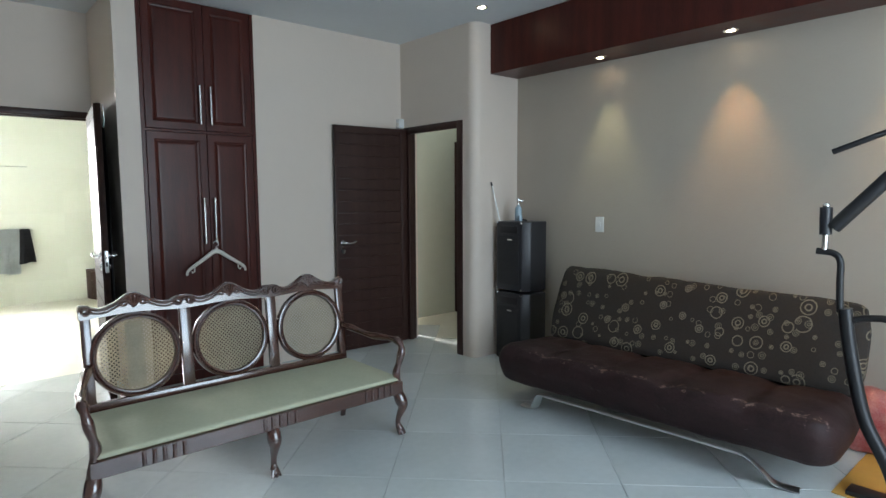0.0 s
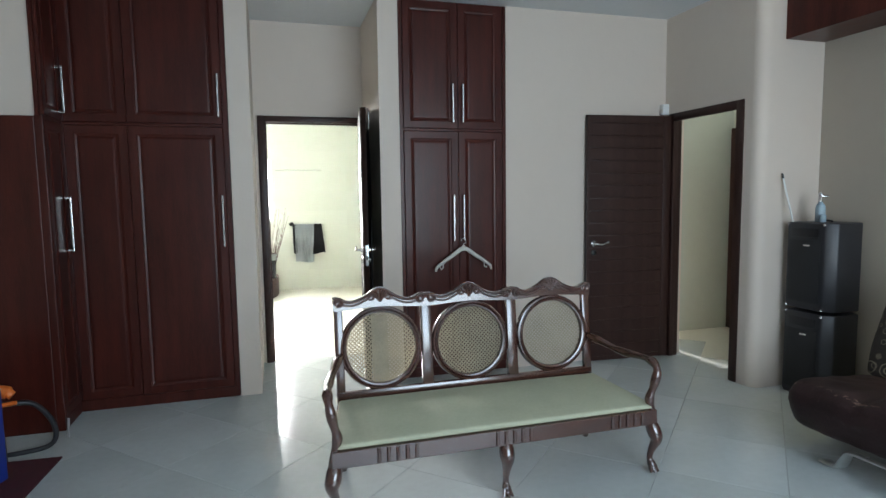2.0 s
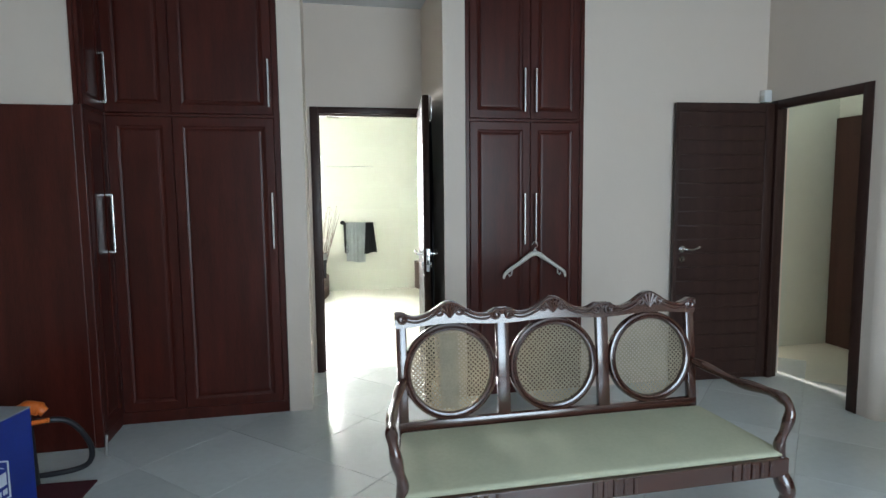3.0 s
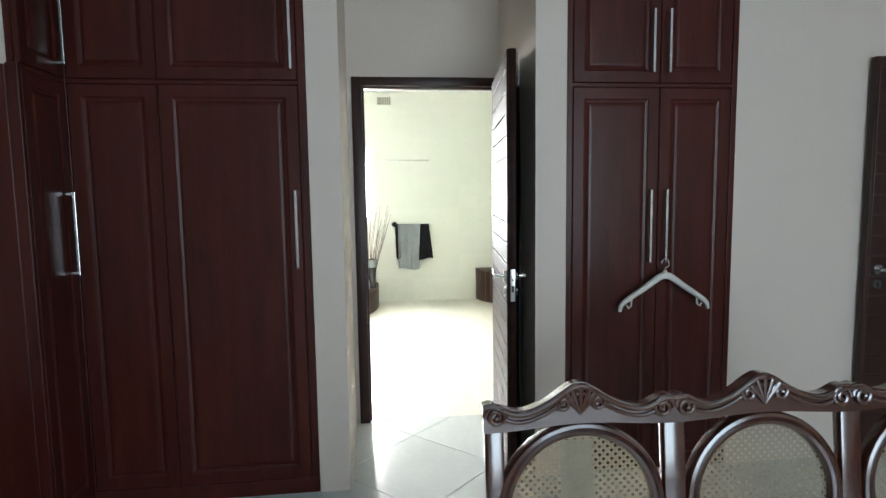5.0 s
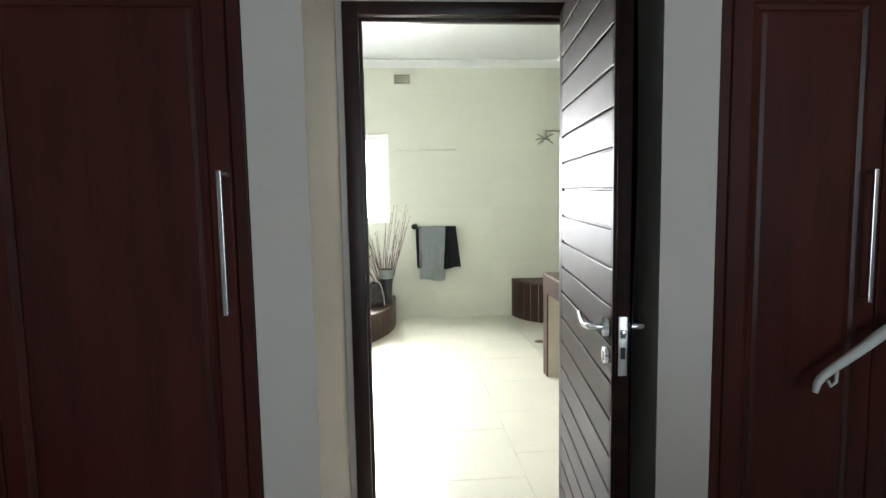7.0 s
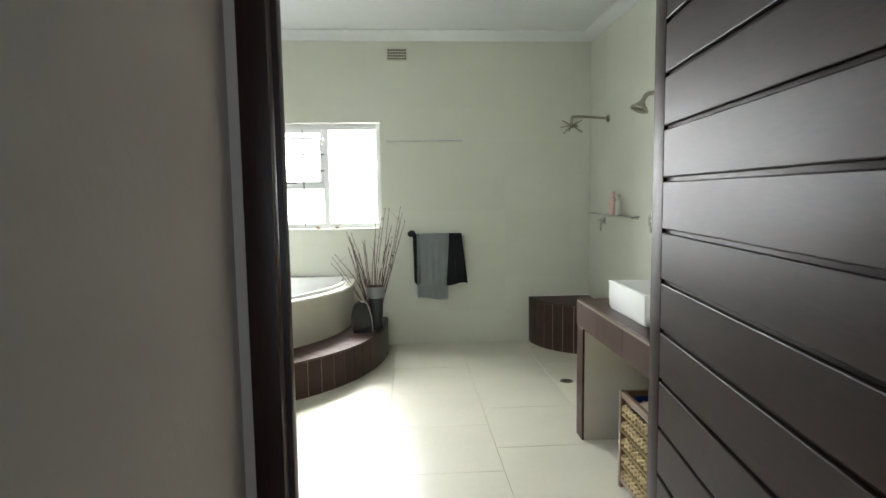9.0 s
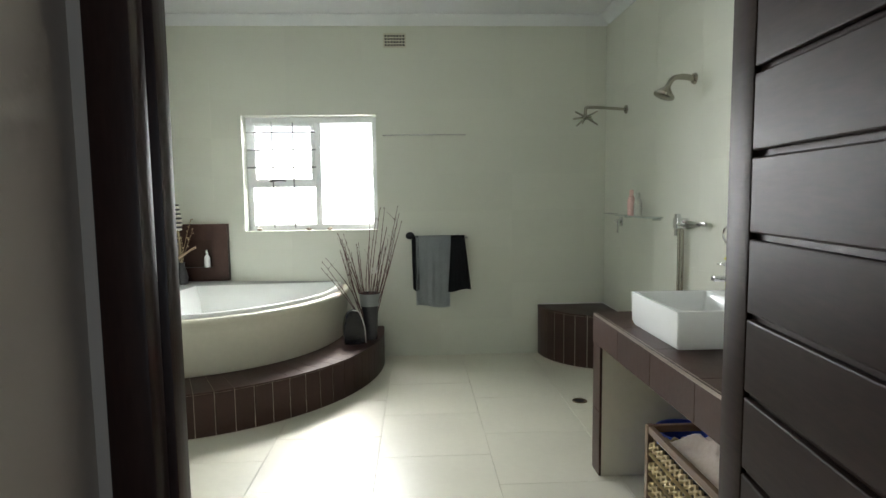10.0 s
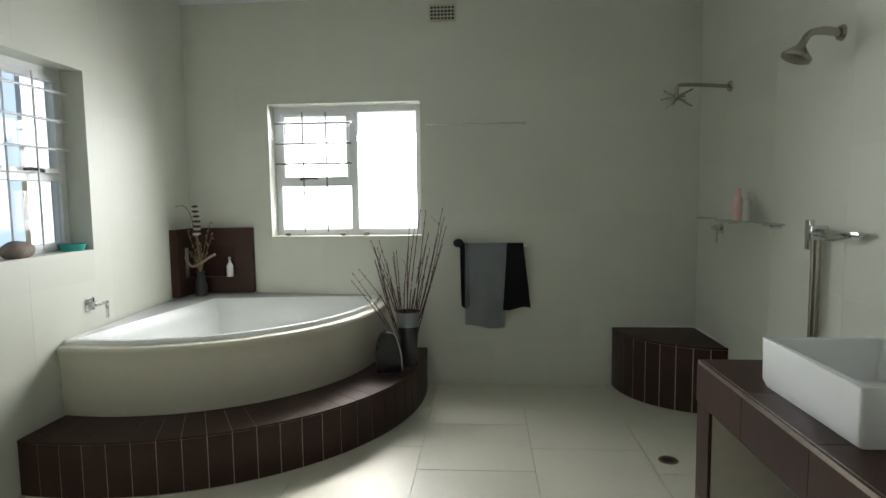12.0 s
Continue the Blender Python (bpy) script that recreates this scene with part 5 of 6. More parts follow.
def towel(name, x0, x1, z_front, z_back, material, label, taper=0.0, seed=0.0, skew=0.0):
    """Cloth hung over the rail: up the back, over and down the front."""
    b = B()
    n, path = 16, []
    zt, yr = 0.985 + 0.010, BY1 - 0.06
    for k in range(9):
        path.append((yr + 0.014, z_back + (zt - z_back) * k / 8))
    for k in range(1, 6):
        a = math.pi * k / 6
        path.append((yr + 0.014 * math.cos(a), zt + 0.010 * math.sin(a)))
    for k in range(15):
        path.append((yr - 0.014 - 0.006 * k / 14, zt + (z_front - zt) * k / 14))
    rows_ = []
    for i, (y, z) in enumerate(path):
        f = max(0.0, (zt - z) / 0.5)
        row = []
        for j in range(n + 1):
            u = j / n
            xa, xb = x0 - taper * f * 0.5 + skew * f, x1 + taper * f * 0.5 + skew * f
            fold = 0.010 * math.sin(u * 15 + seed) * min(1, f * 2) * (-1 if y < yr else 0.4)
            row.append(b.verts.new((xa + (xb - xa) * u, y - abs(fold), z + 0.012 * math.sin(u * 5 + seed) * min(1, f * 2))))
        rows_.append(row)
    for p, q in zip(rows_, rows_[1:]):
        for j in range(n):
            b.faces.new((p[j], p[j + 1], q[j + 1], q[j]))
    bmesh.ops.solidify(b, geom=b.faces[:], thickness=0.005)
    solid(name, b, material, label, "towel", kind="thing", smooth=True)


GREYTOWEL = mat("grey_towel", (0.40, 0.44, 0.455), 0.95, vary=0.1, scale=8, bump=0.5, bump_scale=350)
towel("towel", 0.318, 0.602, 0.430, 0.62, GREYTOWEL, "grey bath towel hanging over the rail", taper=-0.01, seed=1.0, skew=-0.005)
towel("towel", 0.605, 0.715, 0.555, 0.66, BLACKCLOTH, "black cloth hanging over the rail beside a towel", taper=0.09, seed=4.0, skew=0.012)
towel("towel", 0.285, 0.340, 0.565, 0.7, BLACKCLOTH, "narrow black cloth hanging over the rail end", taper=0.0, seed=2.0, skew=0.01)
solid("wash_cloth_knot", ball(B(), (0.275, BY1 - 0.065, 1.005), 0.028, (1.3, 0.9, 1.1), 12), BLACKCLOTH, "black knotted cloth tied to the rail end", "cloth", kind="thing", smooth=True)

rail2 = thing("upper_rail", pose(0.07, BY1, 1.81), "thin chrome rail high on the tiled wall", "towel rail")
part("bar", rod(B(), (0, -0.04, 0), (0.665, -0.04, 0), 0.005, None, 10), CHROME, rail2)
for x in (0.01, 0.655):
    part("bracket", rod(B(), (x, -0.0005, 0), (x, -0.04, 0), 0.010, 0.007, 10), CHROME, rail2)

# air brick
vent = thing("air_vent", pose(0.09, BY1 - 0.0045, 2.497), "small cream air brick with square holes", "air vent")
holes = [(0.0095 + 0.0235 * i, 0.0265 + 0.0235 * i, 0.0095 + 0.0235 * j, 0.0265 + 0.0235 * j) for i in range(7) for j in range(4)]
part("grille", holed(B(), 0, 0.178, 0, 0.108, -0.012, -0.002, holes), mat("cream_terracotta", (0.52, 0.50, 0.40), 0.6, vary=0.05), vent, smooth=False)
part("dark_backing", box(B(), 0.003, 0.175, -0.0018, -0.0008, 0.003, 0.105), BLACKPLASTIC, vent, smooth=False)

# corner seat in the shower
SR, SZ = 0.555, 0.412
seat = thing("shower_bench", pose(BX1 - 0.002, BY1 - 0.002, 0), "quarter-round brown tiled shower seat in the corner", "shower seat")
part("core", arc(0.0, SR - 0.0025, 0.0, SZ - 0.003, 0.0, quarter, 20, 0, 0, 180), PALEGROUT, seat)
M = 9
sf = finish(arc(SR - 0.0095, SR, 0.006, SZ - 0.014, 0.005, quarter / M - 0.005, 3, 0, 0, 180), "tile", BROWNTILE)
st_ = finish(arc(0.14, SR + 0.002, SZ - 0.0115, SZ, 0.004, quarter / 3 - 0.004, 6, 0, 0, 180), "tile", BROWNTILE)
for k in range(M):
    o = new("tile", sf)
    o.parent, o.rotation_euler = seat, (0, 0, quarter * k / M)
for k in range(3):
    o = new("tile", st_)
    o.parent, o.rotation_euler = seat, (0, 0, quarter * k / 3)
part("tile", arc(0.002, 0.137, SZ - 0.0115, SZ, 0.0, quarter, 6, 0, 0, 180), BROWNTILE, seat)
part("seal_strip", box(B(), -SR, -0.004, -0.008, -0.001, SZ + 0.0005, SZ + 0.008), WHITEPLASTIC, seat)
part("seal_strip", box(B(), -0.008, -0.001, -SR, -0.009, SZ + 0.0005, SZ + 0.008), WHITEPLASTIC, seat)

dr = thing("floor_drain", pose(1.357, 8.005, 0.0), "round dark metal floor drain", "drain")
part("ring", spun(B(), [(0.030, 0.001), (0.032, 0.004), (0.045, 0.005), (0.048, 0.001)], 24), mat("drain_brass", (0.20, 0.15, 0.09), 0.4, 0.8, vary=0.15), dr)
part("grate", spun(B(), [(0.0, 0.0032), (0.029, 0.003), (0.029, 0.001)], 20), BLACKMETAL, dr)

# ---------------------------------------------------------------- washstand
KX0, KY1, KZ = 1.166, 7.115, 0.762
stand = thing("washstand", pose(BX1, KY1, 0), "brown tiled washstand counter open below", "washstand")
part("top_core", box(B(), KX0 - BX1 + 0.012, -0.001, 5.42 - KY1, -0.012, 0.62, KZ - 0.0105), BROWNTILE, stand, smooth=False)
part("end_wall", box(B(), KX0 - BX1 + 0.012, -0.001, -0.105, -0.012, 0.001, 0.6195), bpy.data.materials["cream_plaster"], stand, "cream plastered end wall", smooth=False)
ys = [5.42 - KY1 + (1.705) * k / 5 for k in range(6)]
for k in range(5):
    a0, a1 = ys[k] + 0.0006, ys[k + 1] - 0.0006
    part("tile", box(B(), KX0 - BX1 + 0.0145, -0.002, a0, a1, KZ - 0.010, KZ, 0.0015), BROWNTILE, stand, smooth=False)
    part("tile", box(B(), KX0 - BX1 + 0.002, KX0 - BX1 + 0.0122, a0, a1, KZ - 0.010, KZ, 0.002), BROWNTILE, stand, smooth=False)
    part("tile", box(B(), KX0 - BX1, KX0 - BX1 + 0.0115, a0, a1, 0.62, KZ - 0.0125, 0.0015), BROWNTILE, stand, smooth=False)
for u in (0.0, 0.0125):
    part("trim_strip", box(B(), KX0 - BX1 + u, KX0 - BX1 + u + 0.0016, 5.42 - KY1, -0.001, KZ - 0.0122, KZ + 0.0006, 0.0003, 1), TRIMMETAL, stand, "thin bright edge trim", smooth=False)
for z0, z1 in ((0.002, 0.3085), (0.3115, 0.6185)):
    part("tile", box(B(), KX0 - BX1, KX0 - BX1 + 0.0115, -0.105, -0.001, z0, z1, 0.0015), BROWNTILE, stand, smooth=False)
for k in range(2):
    part("tile", box(B(), KX0 - BX1 + 0.0125 + 0.35 * k, KX0 - BX1 + 0.36 + 0.35 * k, -0.0115, -0.0005, 0.002, KZ - 0.0125, 0.0015), BROWNTILE, stand, smooth=False)


def basin(m, group):
    t = thing("basin", m, "square white ceramic basin standing on the washstand", "basin", group)
    b = B()
    W, D, H = 0.445, 0.452, 0.141
    loops = []
    for ins, z in ((0.010, 0.0), (0.002, 0.02), (0.0, H - 0.006), (0.002, H - 0.001), (0.006, H), (0.016, H), (0.020, H - 0.004), (0.026, H - 0.05), (0.045, 0.030), (0.10, 0.022)):
        x0, x1 = ins, W - (ins if z < H - 0.0005 and len(loops) < 4 else ins if len(loops) < 5 else ins + 0.105)
        loops.append([b.verts.new(p) for p in ((x0, ins, z), (x1, ins, z), (x1, D - ins, z), (x0, D - ins, z))])
    for p, q in zip(loops, loops[1:]):
        for k in range(4):
            b.faces.new((p[k], p[(k + 1) % 4], q[(k + 1) % 4], q[k]))
    b.faces.new(loops[0][::-1])
    b.faces.new(loops[-1])
    bmesh.ops.recalc_face_normals(b, faces=b.faces[:])
    es = [e for e in b.edges if abs(e.verts[0].co.z - e.verts[1].co.z) > 0.01]
    bmesh.ops.bevel(b, geom=es, offset=0.010, segments=3, profile=0.5, affect="EDGES")
    part("bowl", b, CERAMIC, t)
    part("overflow", rod(B(), (0.313, D / 2, 0.098), (0.3225, D / 2, 0.0995), 0.013, None, 16), BLACKMETAL, t)
    part("waste", rod(B(), (0.19, D / 2, 0.0222), (0.19, D / 2, 0.027), 0.025, None, 18), CHROME, t)
    return t


def basin_tap(m, group):
    t = thing("basin_tap", m, "square chrome basin mixer tap", "tap", group)
    part("column", box(B(), -0.024, 0.024, -0.024, 0.024, 0.0, 0.125, 0.004), CHROME, t)
    part("spout", box(B(), -0.15, -0.024, -0.018, 0.018, 0.072, 0.092, 0.004), CHROME, t)
    part("lever", box(B(), -0.125, 0.026, -0.022, 0.022, 0.135, 0.143, 0.002), CHROME, t)
    part("neck", rod(B(), (0, 0, 0.125), (0, 0, 0.136), 0.015, None, 14), CHROME, t)
    return t


basin(pose(1.250, 6.408, KZ + 0.001), "twin basins")
basin(pose(1.222, 5.517, KZ + 0.001), "twin basins")
basin_tap(pose(1.640, 6.634, KZ + 0.1425), "basin taps")
basin_tap(pose(1.612, 5.743, KZ + 0.1425), "basin taps")
YELLOWSOAP = mat("yellow_plastic", (0.74, 0.70, 0.08), 0.35, vary=0.04)
PALESOAP = mat("pale_soap_bottle", (0.66, 0.68, 0.58), 0.3, vary=0.05)
soap = thing("soap_dispenser", pose(1.82, 7.075, KZ + 0.0005), "clear and yellow pump soap bottle on the washstand", "soap dispenser")
part("body", box(B(), -0.022, 0.022, -0.038, 0.038, 0.0, 0.19, 0.014, 3), PALESOAP, soap)
part("printed_label", box(B(), -0.0235, -0.0222, -0.028, 0.028, 0.04, 0.15), YELLOWSOAP, soap, "yellow and green printed label", smooth=False)
part("label_mark", box(B(), -0.0245, -0.0237, -0.015, 0.012, 0.075, 0.11), mat("leaf_green", (0.12, 0.30, 0.06), 0.5), soap, smooth=False)
part("label_mark", box(B(), -0.0245, -0.0237, -0.02, -0.004, 0.118, 0.135), mat("label_red", (0.5, 0.04, 0.03), 0.5), soap, smooth=False)
part("collar", rod(B(), (0, 0, 0.191), (0, 0, 0.215), 0.016, 0.012, 14), YELLOWSOAP, soap)
part("pump_nozzle", tube(B(), [(0, 0, 0.215), (0, 0, 0.25), (-0.02, 0.0, 0.258), (-0.045, 0, 0.25)], [0.007, 0.010, 0.009, 0.005], 8), YELLOWSOAP, soap)
cup = thing("tumbler", pose(1.80, 6.30, KZ + 0.0005), "frosted tumbler in a chrome holder beside the basin", "tumbler")
part("glass", spun(B(), [(0.030, 0.0), (0.032, 0.003), (0.038, 0.17), (0.034, 0.17), (0.029, 0.01)], 20), mat("frosted_glass", (0.55, 0.57, 0.57), 0.35), cup)
part("rim", spun(B(), [(0.0385, 0.165), (0.041, 0.168), (0.041, 0.176), (0.034, 0.178), (0.034, 0.1715)], 20), CHROME, cup)

mirror = thing("mirror", pose(BX1, 6.965, 1.075), "large wall mirror in a dark moulded frame", "mirror")
MW, MH, fw = 1.62, 1.12, 0.062
b = B()
prof = [(0.0, -0.001), (0.0, -0.022), (0.012, -0.034), (0.030, -0.030), (0.048, -0.020), (fw, -0.016), (fw, -0.001)]
loops = [[b.verts.new((d, y, z)) for y, z in ((-i, i), (-MW + i, i), (-MW + i, MH - i), (-i, MH - i))] for i, d in prof]
for p, q in zip(loops, loops[1:]):
    for k in range(4):
        b.faces.new((p[k], p[(k + 1) % 4], q[(k + 1) % 4], q[k]))
part("frame", b, mat("dark_mirror_frame", (0.035, 0.032, 0.030), 0.3, 0.2, vary=0.15, scale=8), mirror, smooth=False)
MIRROR = mat("mirror_silver", (0.86, 0.88, 0.87), 0.02, 1.0, vary=0.005)
part("glass", box(B(), -0.012, -0.003, -MW + fw - 0.004, -fw + 0.004, fw - 0.004, MH - fw + 0.004), MIRROR, mirror, "silvered mirror glass", smooth=False)

# shower heads
SATIN = mat("satin_nickel", (0.40, 0.38, 0.33), 0.25, 1.0, vary=0.05)
sh = thing("wall_shower", pose(BX1, 7.645, 1.954), "satin nickel shower rose on a curved arm", "shower head")
part("flange", rod(B(), (-0.0005, 0, 0), (-0.012, 0, 0), 0.033, 0.028, 20), SATIN, sh)
part("arm", tube(B(), smooth_path([(-0.006, 0, 0), (-0.07, 0, 0.01), (-0.125, 0, 0.0), (-0.155, 0, -0.045)]), [0.017] * 8 + [0.0145] * 11), SATIN, sh)
tilt_m = Matrix.Translation((-0.155, 0, -0.045)) @ pose(0, 0, 0, 0, 22, 0)
part("rose", spun(B(), [(0.045, -0.062), (0.056, -0.058), (0.058, -0.046), (0.035, -0.022), (0.016, 0.0), (0.015, 0.012)], 24, tilt_m), SATIN, sh)
sp_ = thing("wall_shower", pose(BX1, 8.70, 1.94), "star-shaped chrome shower head on a straight arm", "shower head")
part("flange", rod(B(), (-0.0005, 0, 0), (-0.012, 0, 0), 0.032, 0.028, 20), SATIN, sp_)
part("arm", tube(B(), smooth_path([(-0.006, 0, 0), (-0.15, 0, 0.01), (-0.285, 0, 0.015), (-0.305, 0, 0.0), (-0.305, 0, -0.045)]), 0.011), SATIN, sp_)
for k in range(9):
    a = 2 * math.pi * k / 9
    part("nozzle_arm", rod(B(), (-0.305, 0, -0.055), (-0.305 + 0.09 * math.cos(a), 0.09 * math.sin(a), (-0.11, -0.065, -0.02)[k % 3]), 0.008, 0.006, 8), SATIN, sp_)
part("hub", ball(B(), (-0.305, 0, -0.055), 0.022), SATIN, sp_)

shelf = thing("glass_shelf", pose(BX1, 8.02, 1.165), "small glass shelf on chrome brackets", "shelf")
part("glass", box(B(), -0.11, -0.004, 0.0, 0.58, 0.0, 0.007, 0.002), mat("shelf_glass", (0.55, 0.62, 0.58), 0.06), shelf, smooth=False)
for y in (0.04, 0.54):
    part("bracket", rod(B(), (-0.0005, y, -0.008), (-0.05, y, -0.008), 0.009, None, 10), CHROME, shelf)
PINK = mat("pink_plastic", (0.76, 0.50, 0.47), 0.35, vary=0.04)
for y, mt, lab, h in ((8.42, PINK, "pink shampoo bottle on the glass shelf", 0.15), (8.30, mat("pale_bottle", (0.52, 0.53, 0.47), 0.3, vary=0.04), "pale lotion bottle on the glass shelf", 0.13)):
    t = thing("toiletry_bottle", pose(BX1 - 0.058, y, 1.1725), lab, "bottle")
    part("body", spun(B(), [(0.022, 0), (0.026, 0.004), (0.027, h * 0.6), (0.020, h * 0.85), (0.012, h * 0.9)], 18), mt, t)
    part("cap", spun(B(), [(0.014, h * 0.9 + 0.0005), (0.015, h * 0.92), (0.014, h * 1.15), (0.011, h * 1.18)], 14), mt, t)
soapdish = thing("wall_soap_holder", pose(BX1, 8.90, 1.17), "small chrome wire soap holder on the wall", "soap holder")
part("rack", tube(B(), smooth_path([(-0.001, -0.05, 0), (-0.07, -0.06, 0), (-0.09, 0.0, 0), (-0.07, 0.06, 0), (-0.001, 0.05, 0)]), 0.005, 8), CHROME, soapdish)

hs = thing("hand_shower", pose(BX1, 7.70, 1.15), "chrome hand shower mixer with a hanging hose", "hand shower")
part("mixer_body", box(B(), -0.07, -0.0005, -0.028, 0.028, -0.03, 0.03, 0.004), CHROME, hs)
part("side_plate", box(B(), -0.025, -0.0005, 0.075, 0.11, -0.08, 0.05, 0.003), CHROME, hs)
part("rail_arm", box(B(), -0.05, -0.03, -0.30, -0.028, -0.002, 0.018, 0.003), CHROME, hs)
part("rail_arm", tube(B(), smooth_path([(-0.04, -0.03, -0.012), (-0.06, -0.15, -0.02), (-0.05, -0.25, -0.002)]), 0.006, 8), CHROME, hs)
for y in (-0.018, 0.018):
    part("hose", tube(B(), [(-0.035, y, -0.03), (-0.030, y + 0.006, -0.2), (-0.028, y + 0.01, -0.44), (-0.028, y + 0.01, -0.62)], 0.011, 10), SATIN, hs, "ribbed metal hose")
tr_ = thing("towel_ring", pose(BX1, 7.11, 1.18), "chrome towel ring on the wall", "towel ring")
part("bar", box(B(), -0.04, -0.0005, -0.08, 0.035, -0.006, 0.006, 0.002), CHROME, tr_)
pts = [(-0.045, 0.0 + 0.105 * math.cos(a), -0.062 + 0.056 * math.sin(a)) for a in [2 * math.pi * k / 28 + 0.01 for k in range(29)]]
part("ring", tube(B(), pts, 0.005, 8), CHROME, tr_)

# laundry basket, linen and bucket under the washstand
WICKER = mat("woven_seagrass", (0.30, 0.23, 0.11), 0.8, second=(0.45, 0.36, 0.19), scale=25, bump=0.3, bump_scale=120)
WALNUT = mat("basket_wood", (0.10, 0.06, 0.035), 0.45, second=(0.16, 0.10, 0.06), scale=6, stretch=(1, 1, 5))
bk = thing("laundry_basket", pose(1.185, 5.86, 0), "woven seagrass laundry basket with a dark wooden frame", "laundry basket")
BWd, BDp, BHt = 0.44, 0.66, 0.455
for x in (0.0, BWd - 0.025):
    for y in (0.0, BDp - 0.025):
        part("corner_post", box(B(), x, x + 0.025, y, y + 0.025, 0.001, BHt, 0.003), WALNUT, bk, smooth=False)
for z in (0.03, BHt - 0.03):
    part("frame_rail", box(B(), 0.002, 0.022, 0.0255, BDp - 0.0255, z, z + 0.028, 0.003), WALNUT, bk, smooth=False)
    part("frame_rail", box(B(), BWd - 0.022, BWd - 0.002, 0.0255, BDp - 0.0255, z, z + 0.028, 0.003), WALNUT, bk, smooth=False)
    part("frame_rail", box(B(), 0.0255, BWd - 0.0255, 0.002, 0.022, z, z + 0.028, 0.003), WALNUT, bk, smooth=False)
    part("frame_rail", box(B(), 0.0255, BWd - 0.0255, BDp - 0.022, BDp - 0.002, z, z + 0.028, 0.003), WALNUT, bk, smooth=False)


def woven(length, height, along, shift):
    """A panel of thick plaited strands, each a part."""
    for k in range(9):
        z = 0.075 + k * (height - 0.11) / 9
        n = int(length / 0.035)
        for off in (0, 1):
            pts = []
            for i in range(n * 2 + 1):
                u = i / (n * 2) * length
                w = 0.009 * math.sin(i * math.pi / 2 + off * math.pi + k * math.pi)
                zz = z + 0.010 * math.sin(i * math.pi / 2 + off * math.pi)
                pts.append((shift + w, 0.027 + u, zz) if along == "y" else (0.027 + u, shift + w, zz))
            part("strand", tube(B(), pts, 0.0075, 6), WICKER, bk)


woven(BDp - 0.055, BHt, "y", 0.012)
woven(BWd - 0.055, BHt, "x", 0.012)
woven(BWd - 0.055, BHt, "x", BDp - 0.012)
part("base_board", box(B(), 0.024, BWd - 0.024, 0.024, BDp - 0.024, 0.031, 0.045), WALNUT, bk, smooth=False)
part("inner_lining", box(B(), 0.024, BWd - 0.024, 0.026, BDp - 0.026, 0.0455, 0.37), BLACKCLOTH, bk, smooth=False)
LINEN = mat("pale_linen", (0.62, 0.52, 0.43), 0.9, second=(0.75, 0.68, 0.60), scale=6, bump=0.4, bump_scale=200)
b = B()
n = 30
g = [[None] * (n + 1) for _ in range(n + 1)]
for i in range(n + 1):
    for j in range(n + 1):
        u, v = i / n, j / n
        e = min(u, 1 - u, v, 1 - v) * 5
        hgt = 0.02 + 0.075 * min(1, e) + 0.035 * noise.noise((u * 5, v * 5, 3)) * min(1, e) + 0.012 * math.sin(u * 30 + v * 8) * min(1, e)
        g[i][j] = b.verts.new((0.03 + u * (BWd - 0.06), 0.04 + v * (BDp - 0.09), hgt))
for i in range(n):
    for j in range(n):
        b.faces.new((g[i][j], g[i + 1][j], g[i + 1][j + 1], g[i][j + 1]))
bmesh.ops.solidify(b, geom=b.faces[:], thickness=0.012)
solid("folded_linen", b, LINEN, "crumpled pale linen lying in the laundry basket", "linen", kind="thing", smooth=True, m=pose(1.185, 5.86, 0.375))
BUCKET = mat("blue_bucket_plastic", (0.01, 0.05, 0.42), 0.35, vary=0.06)
bu = thing("bucket", pose(1.50, 6.84, 0), "blue plastic bucket under the washstand", "bucket")
part("pail", spun(B(), [(0.09, 0.0), (0.095, 0.005), (0.125, 0.26), (0.132, 0.265), (0.132, 0.285), (0.122, 0.285), (0.09, 0.02), (0.01, 0.015)], 28), BUCKET, bu)
part("bail", tube(B(), smooth_path([(0.13, 0, 0.27), (0.1, -0.09, 0.25), (0, -0.138, 0.235), (-0.1, -0.09, 0.25), (-0.13, 0, 0.27)]), 0.003, 6), STEEL, bu)

# ---------------------------------------------------------------- floor tiles, last
T, gap, SEAM = 0.575, 0.0022, 5.22      # tile pitch, joint, and the line where the two floors meet


def floor_tile(m, material, keep=0):
    """One square tile; keep cuts it off at the doorway line, on the near (-1) or far (+1) side."""
    b = B()
    box(b, -T / 2 + gap / 2, T / 2 - gap / 2, -T / 2 + gap / 2, T / 2 - gap / 2, -0.008, 0.0, 0.0012, 1)
    if keep:
        inv = m.inverted()
        bmesh.ops.bisect_plane(b, geom=b.verts[:] + b.edges[:] + b.faces[:], plane_co=inv @ Vector((0, SEAM + keep * 0.002, 0)), plane_no=inv.to_3x3() @ Vector((0, -keep, 0)), clear_outer=True)
    return finish(b, "tile", material)


tile_me = floor_tile(Matrix.Identity(4), BEDTILE)
fb = bpy.data.objects["floor_bedroom"]
c45 = math.sqrt(0.5)
for i in range(-14, 16):
    for j in range(-14, 16):
        p, q = 2.52 + T * (i + 0.5), 0.10 + T * (j + 0.5)     # (x + y) and (x - y), each over root two
        x, y = (p + q) * c45, (p - q) * c45
        if -2.0 < x < 3.7 and -1.38 < y < 5.5:
            m = pose(x, y, 0, 0, 0, 45)
            o = new("tile", floor_tile(m, BEDTILE, -1) if y + T * 0.72 > SEAM else tile_me)
            o.parent = fb
            o.matrix_basis = m
bath_me = floor_tile(Matrix.Identity(4), BATHFLOOR)
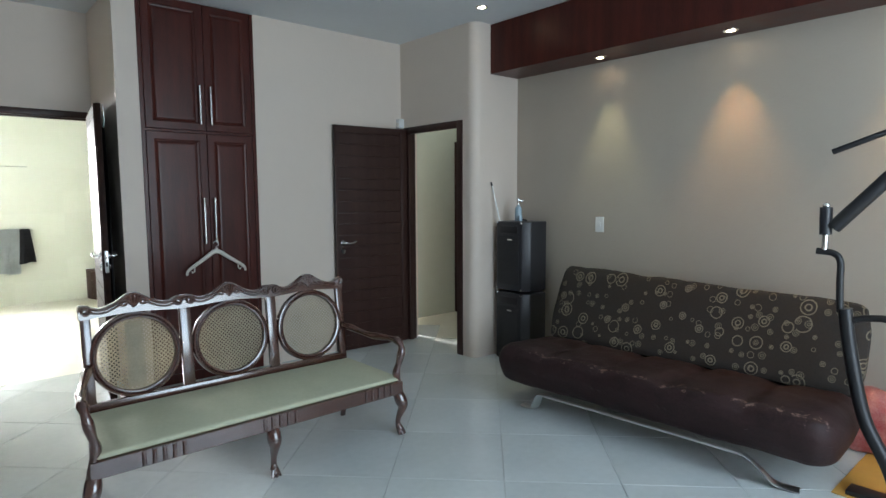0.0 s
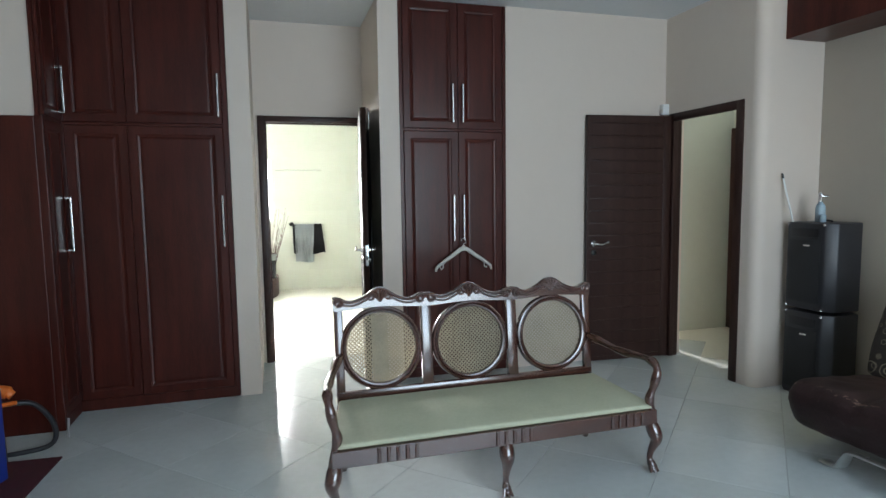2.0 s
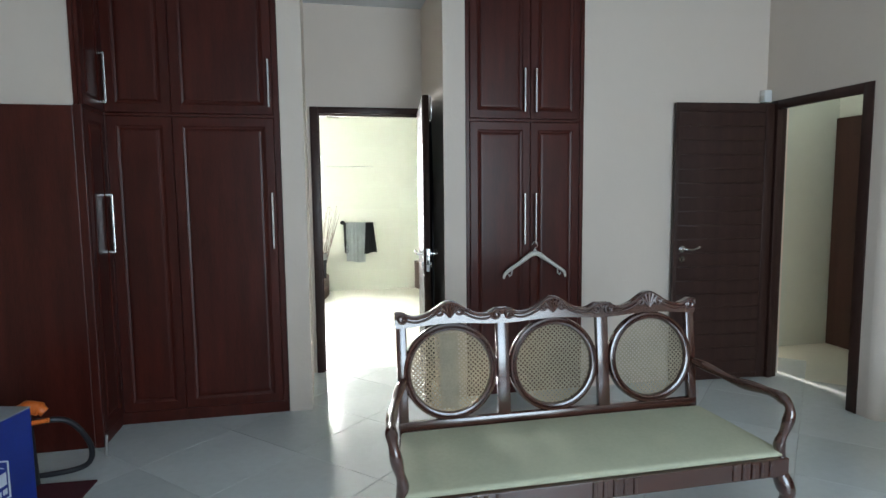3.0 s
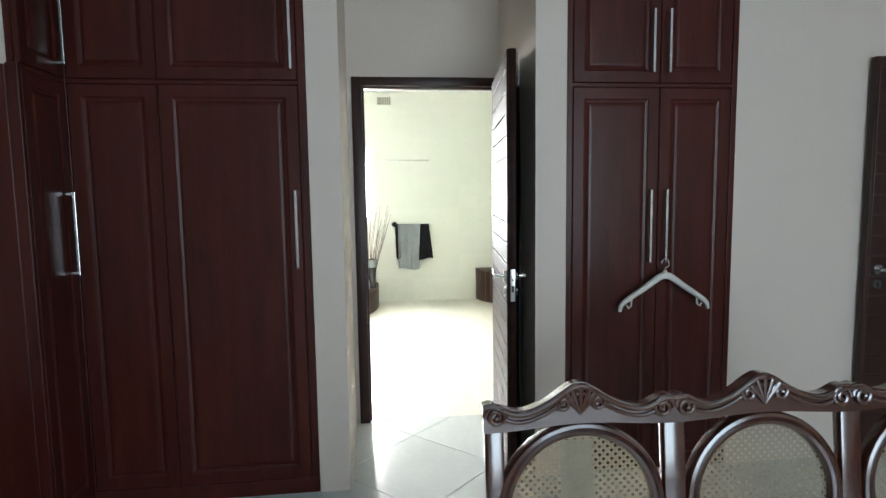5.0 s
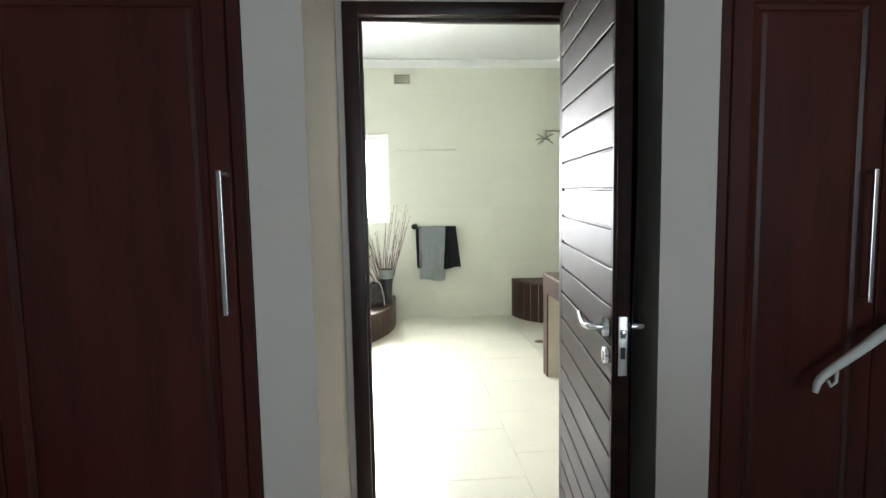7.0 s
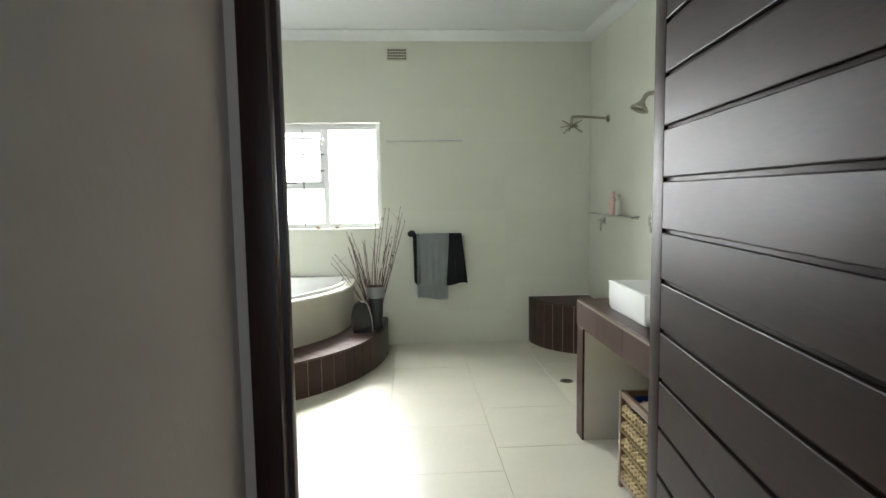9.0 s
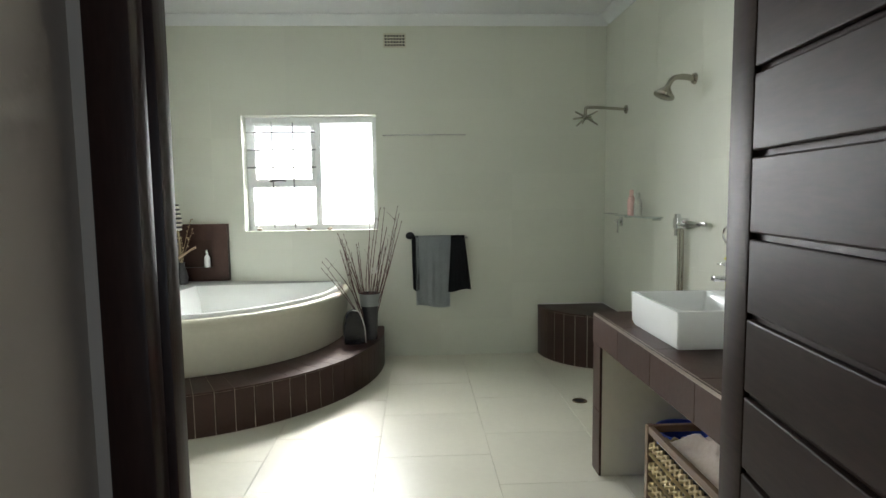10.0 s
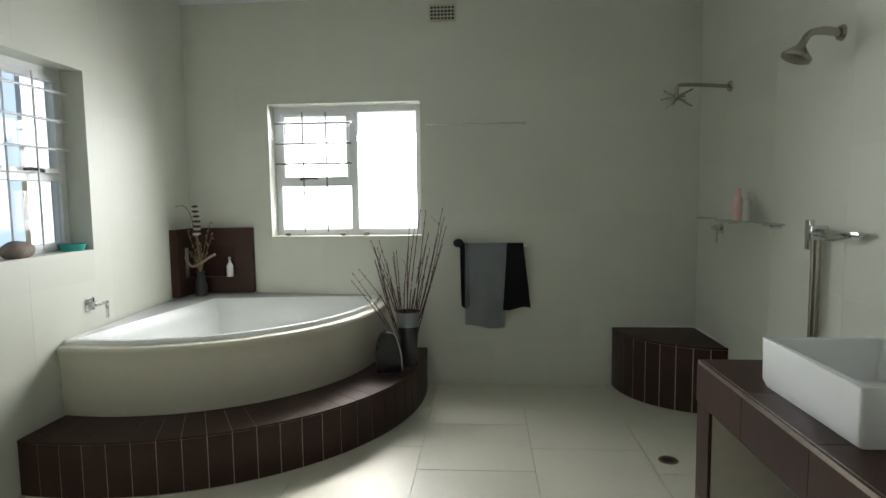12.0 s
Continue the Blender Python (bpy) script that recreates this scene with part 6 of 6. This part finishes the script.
fl = bpy.data.objects["floor_bathroom"]
for i in range(-4, 4):
    for j in range(8):
        x = 0.115 + T * (i + 0.5)
        y = 8.43 - (0.315 if i % 2 else 0.0) + T * (1.5 - j)
        if BX0 - 0.2 < x < BX1 + 0.2 and y + T / 2 > SEAM + 0.03 and y < BY1 + 0.25:
            m = pose(x, y, 0)
            o = new("tile", floor_tile(m, BATHFLOOR, 1) if y - T / 2 < SEAM else bath_me)
            o.parent, o.matrix_basis = fl, m


def wall_tiles(wall, axis, face, out, u0, u1, z1, hole=None, w=0.6, h=0.3, joint=0.0004, shift=0.0):
    """Large pale tiles on a wall, in straight courses, cut round its window; out is the way they stand proud."""
    made = {}

    def lay(a0, a1, c0, c1):
        if a1 - a0 < 0.012 or c1 - c0 < 0.012:
            return
        key = (round(a1 - a0, 3), round(c1 - c0, 3))
        if key not in made:
            b = B()
            d0, d1 = sorted((0.0, out * 0.0007))
            if axis == "y":
                box(b, 0, key[0], d0, d1, 0, key[1])
            else:
                box(b, d0, d1, 0, key[0], 0, key[1])
            made[key] = finish(b, "tile", BATH_TILE)
        o = new("tile", made[key])
        o.parent = wall
        o.location = (a0, face, c0) if axis == "y" else (face, a0, c0)

    z = 0.0
    while z < z1 - 0.01:
        zt = min(z + h, z1)
        u = u0 - shift
        while u < u1 - 0.001:
            a0, a1, c0, c1 = max(u, u0) + joint, min(u + w, u1) - joint, z + joint, zt - joint
            if hole and a0 < hole[1] and a1 > hole[0] and c0 < hole[3] and c1 > hole[2]:
                lay(a0, min(a1, hole[0]), c0, c1)
                lay(max(a0, hole[1]), a1, c0, c1)
                m0, m1 = max(a0, hole[0]), min(a1, hole[1])
                lay(m0, m1, c0, min(c1, hole[2]))
                lay(m0, m1, max(c0, hole[3]), c1)
            else:
                lay(a0, a1, c0, c1)
            u += w
        z = zt


for nm in ("wall_bath_north", "wall_bath_west", "wall_bath_east"):
    bpy.data.objects[nm].data.materials[0] = BATH_GROUT
wall_tiles(bpy.data.objects["wall_bath_north"], "y", BY1, -1, BX0 + 0.004, BX1 - 0.004, BCEIL - 0.06, WB, shift=0.25)
wall_tiles(bpy.data.objects["wall_bath_west"], "x", BX0, 1, BY0, BY1 - 0.004, BCEIL - 0.06, WL, shift=0.1)
wall_tiles(bpy.data.objects["wall_bath_east"], "x", BX1, -1, BY0, BY1 - 0.004, BCEIL - 0.06, shift=0.2)
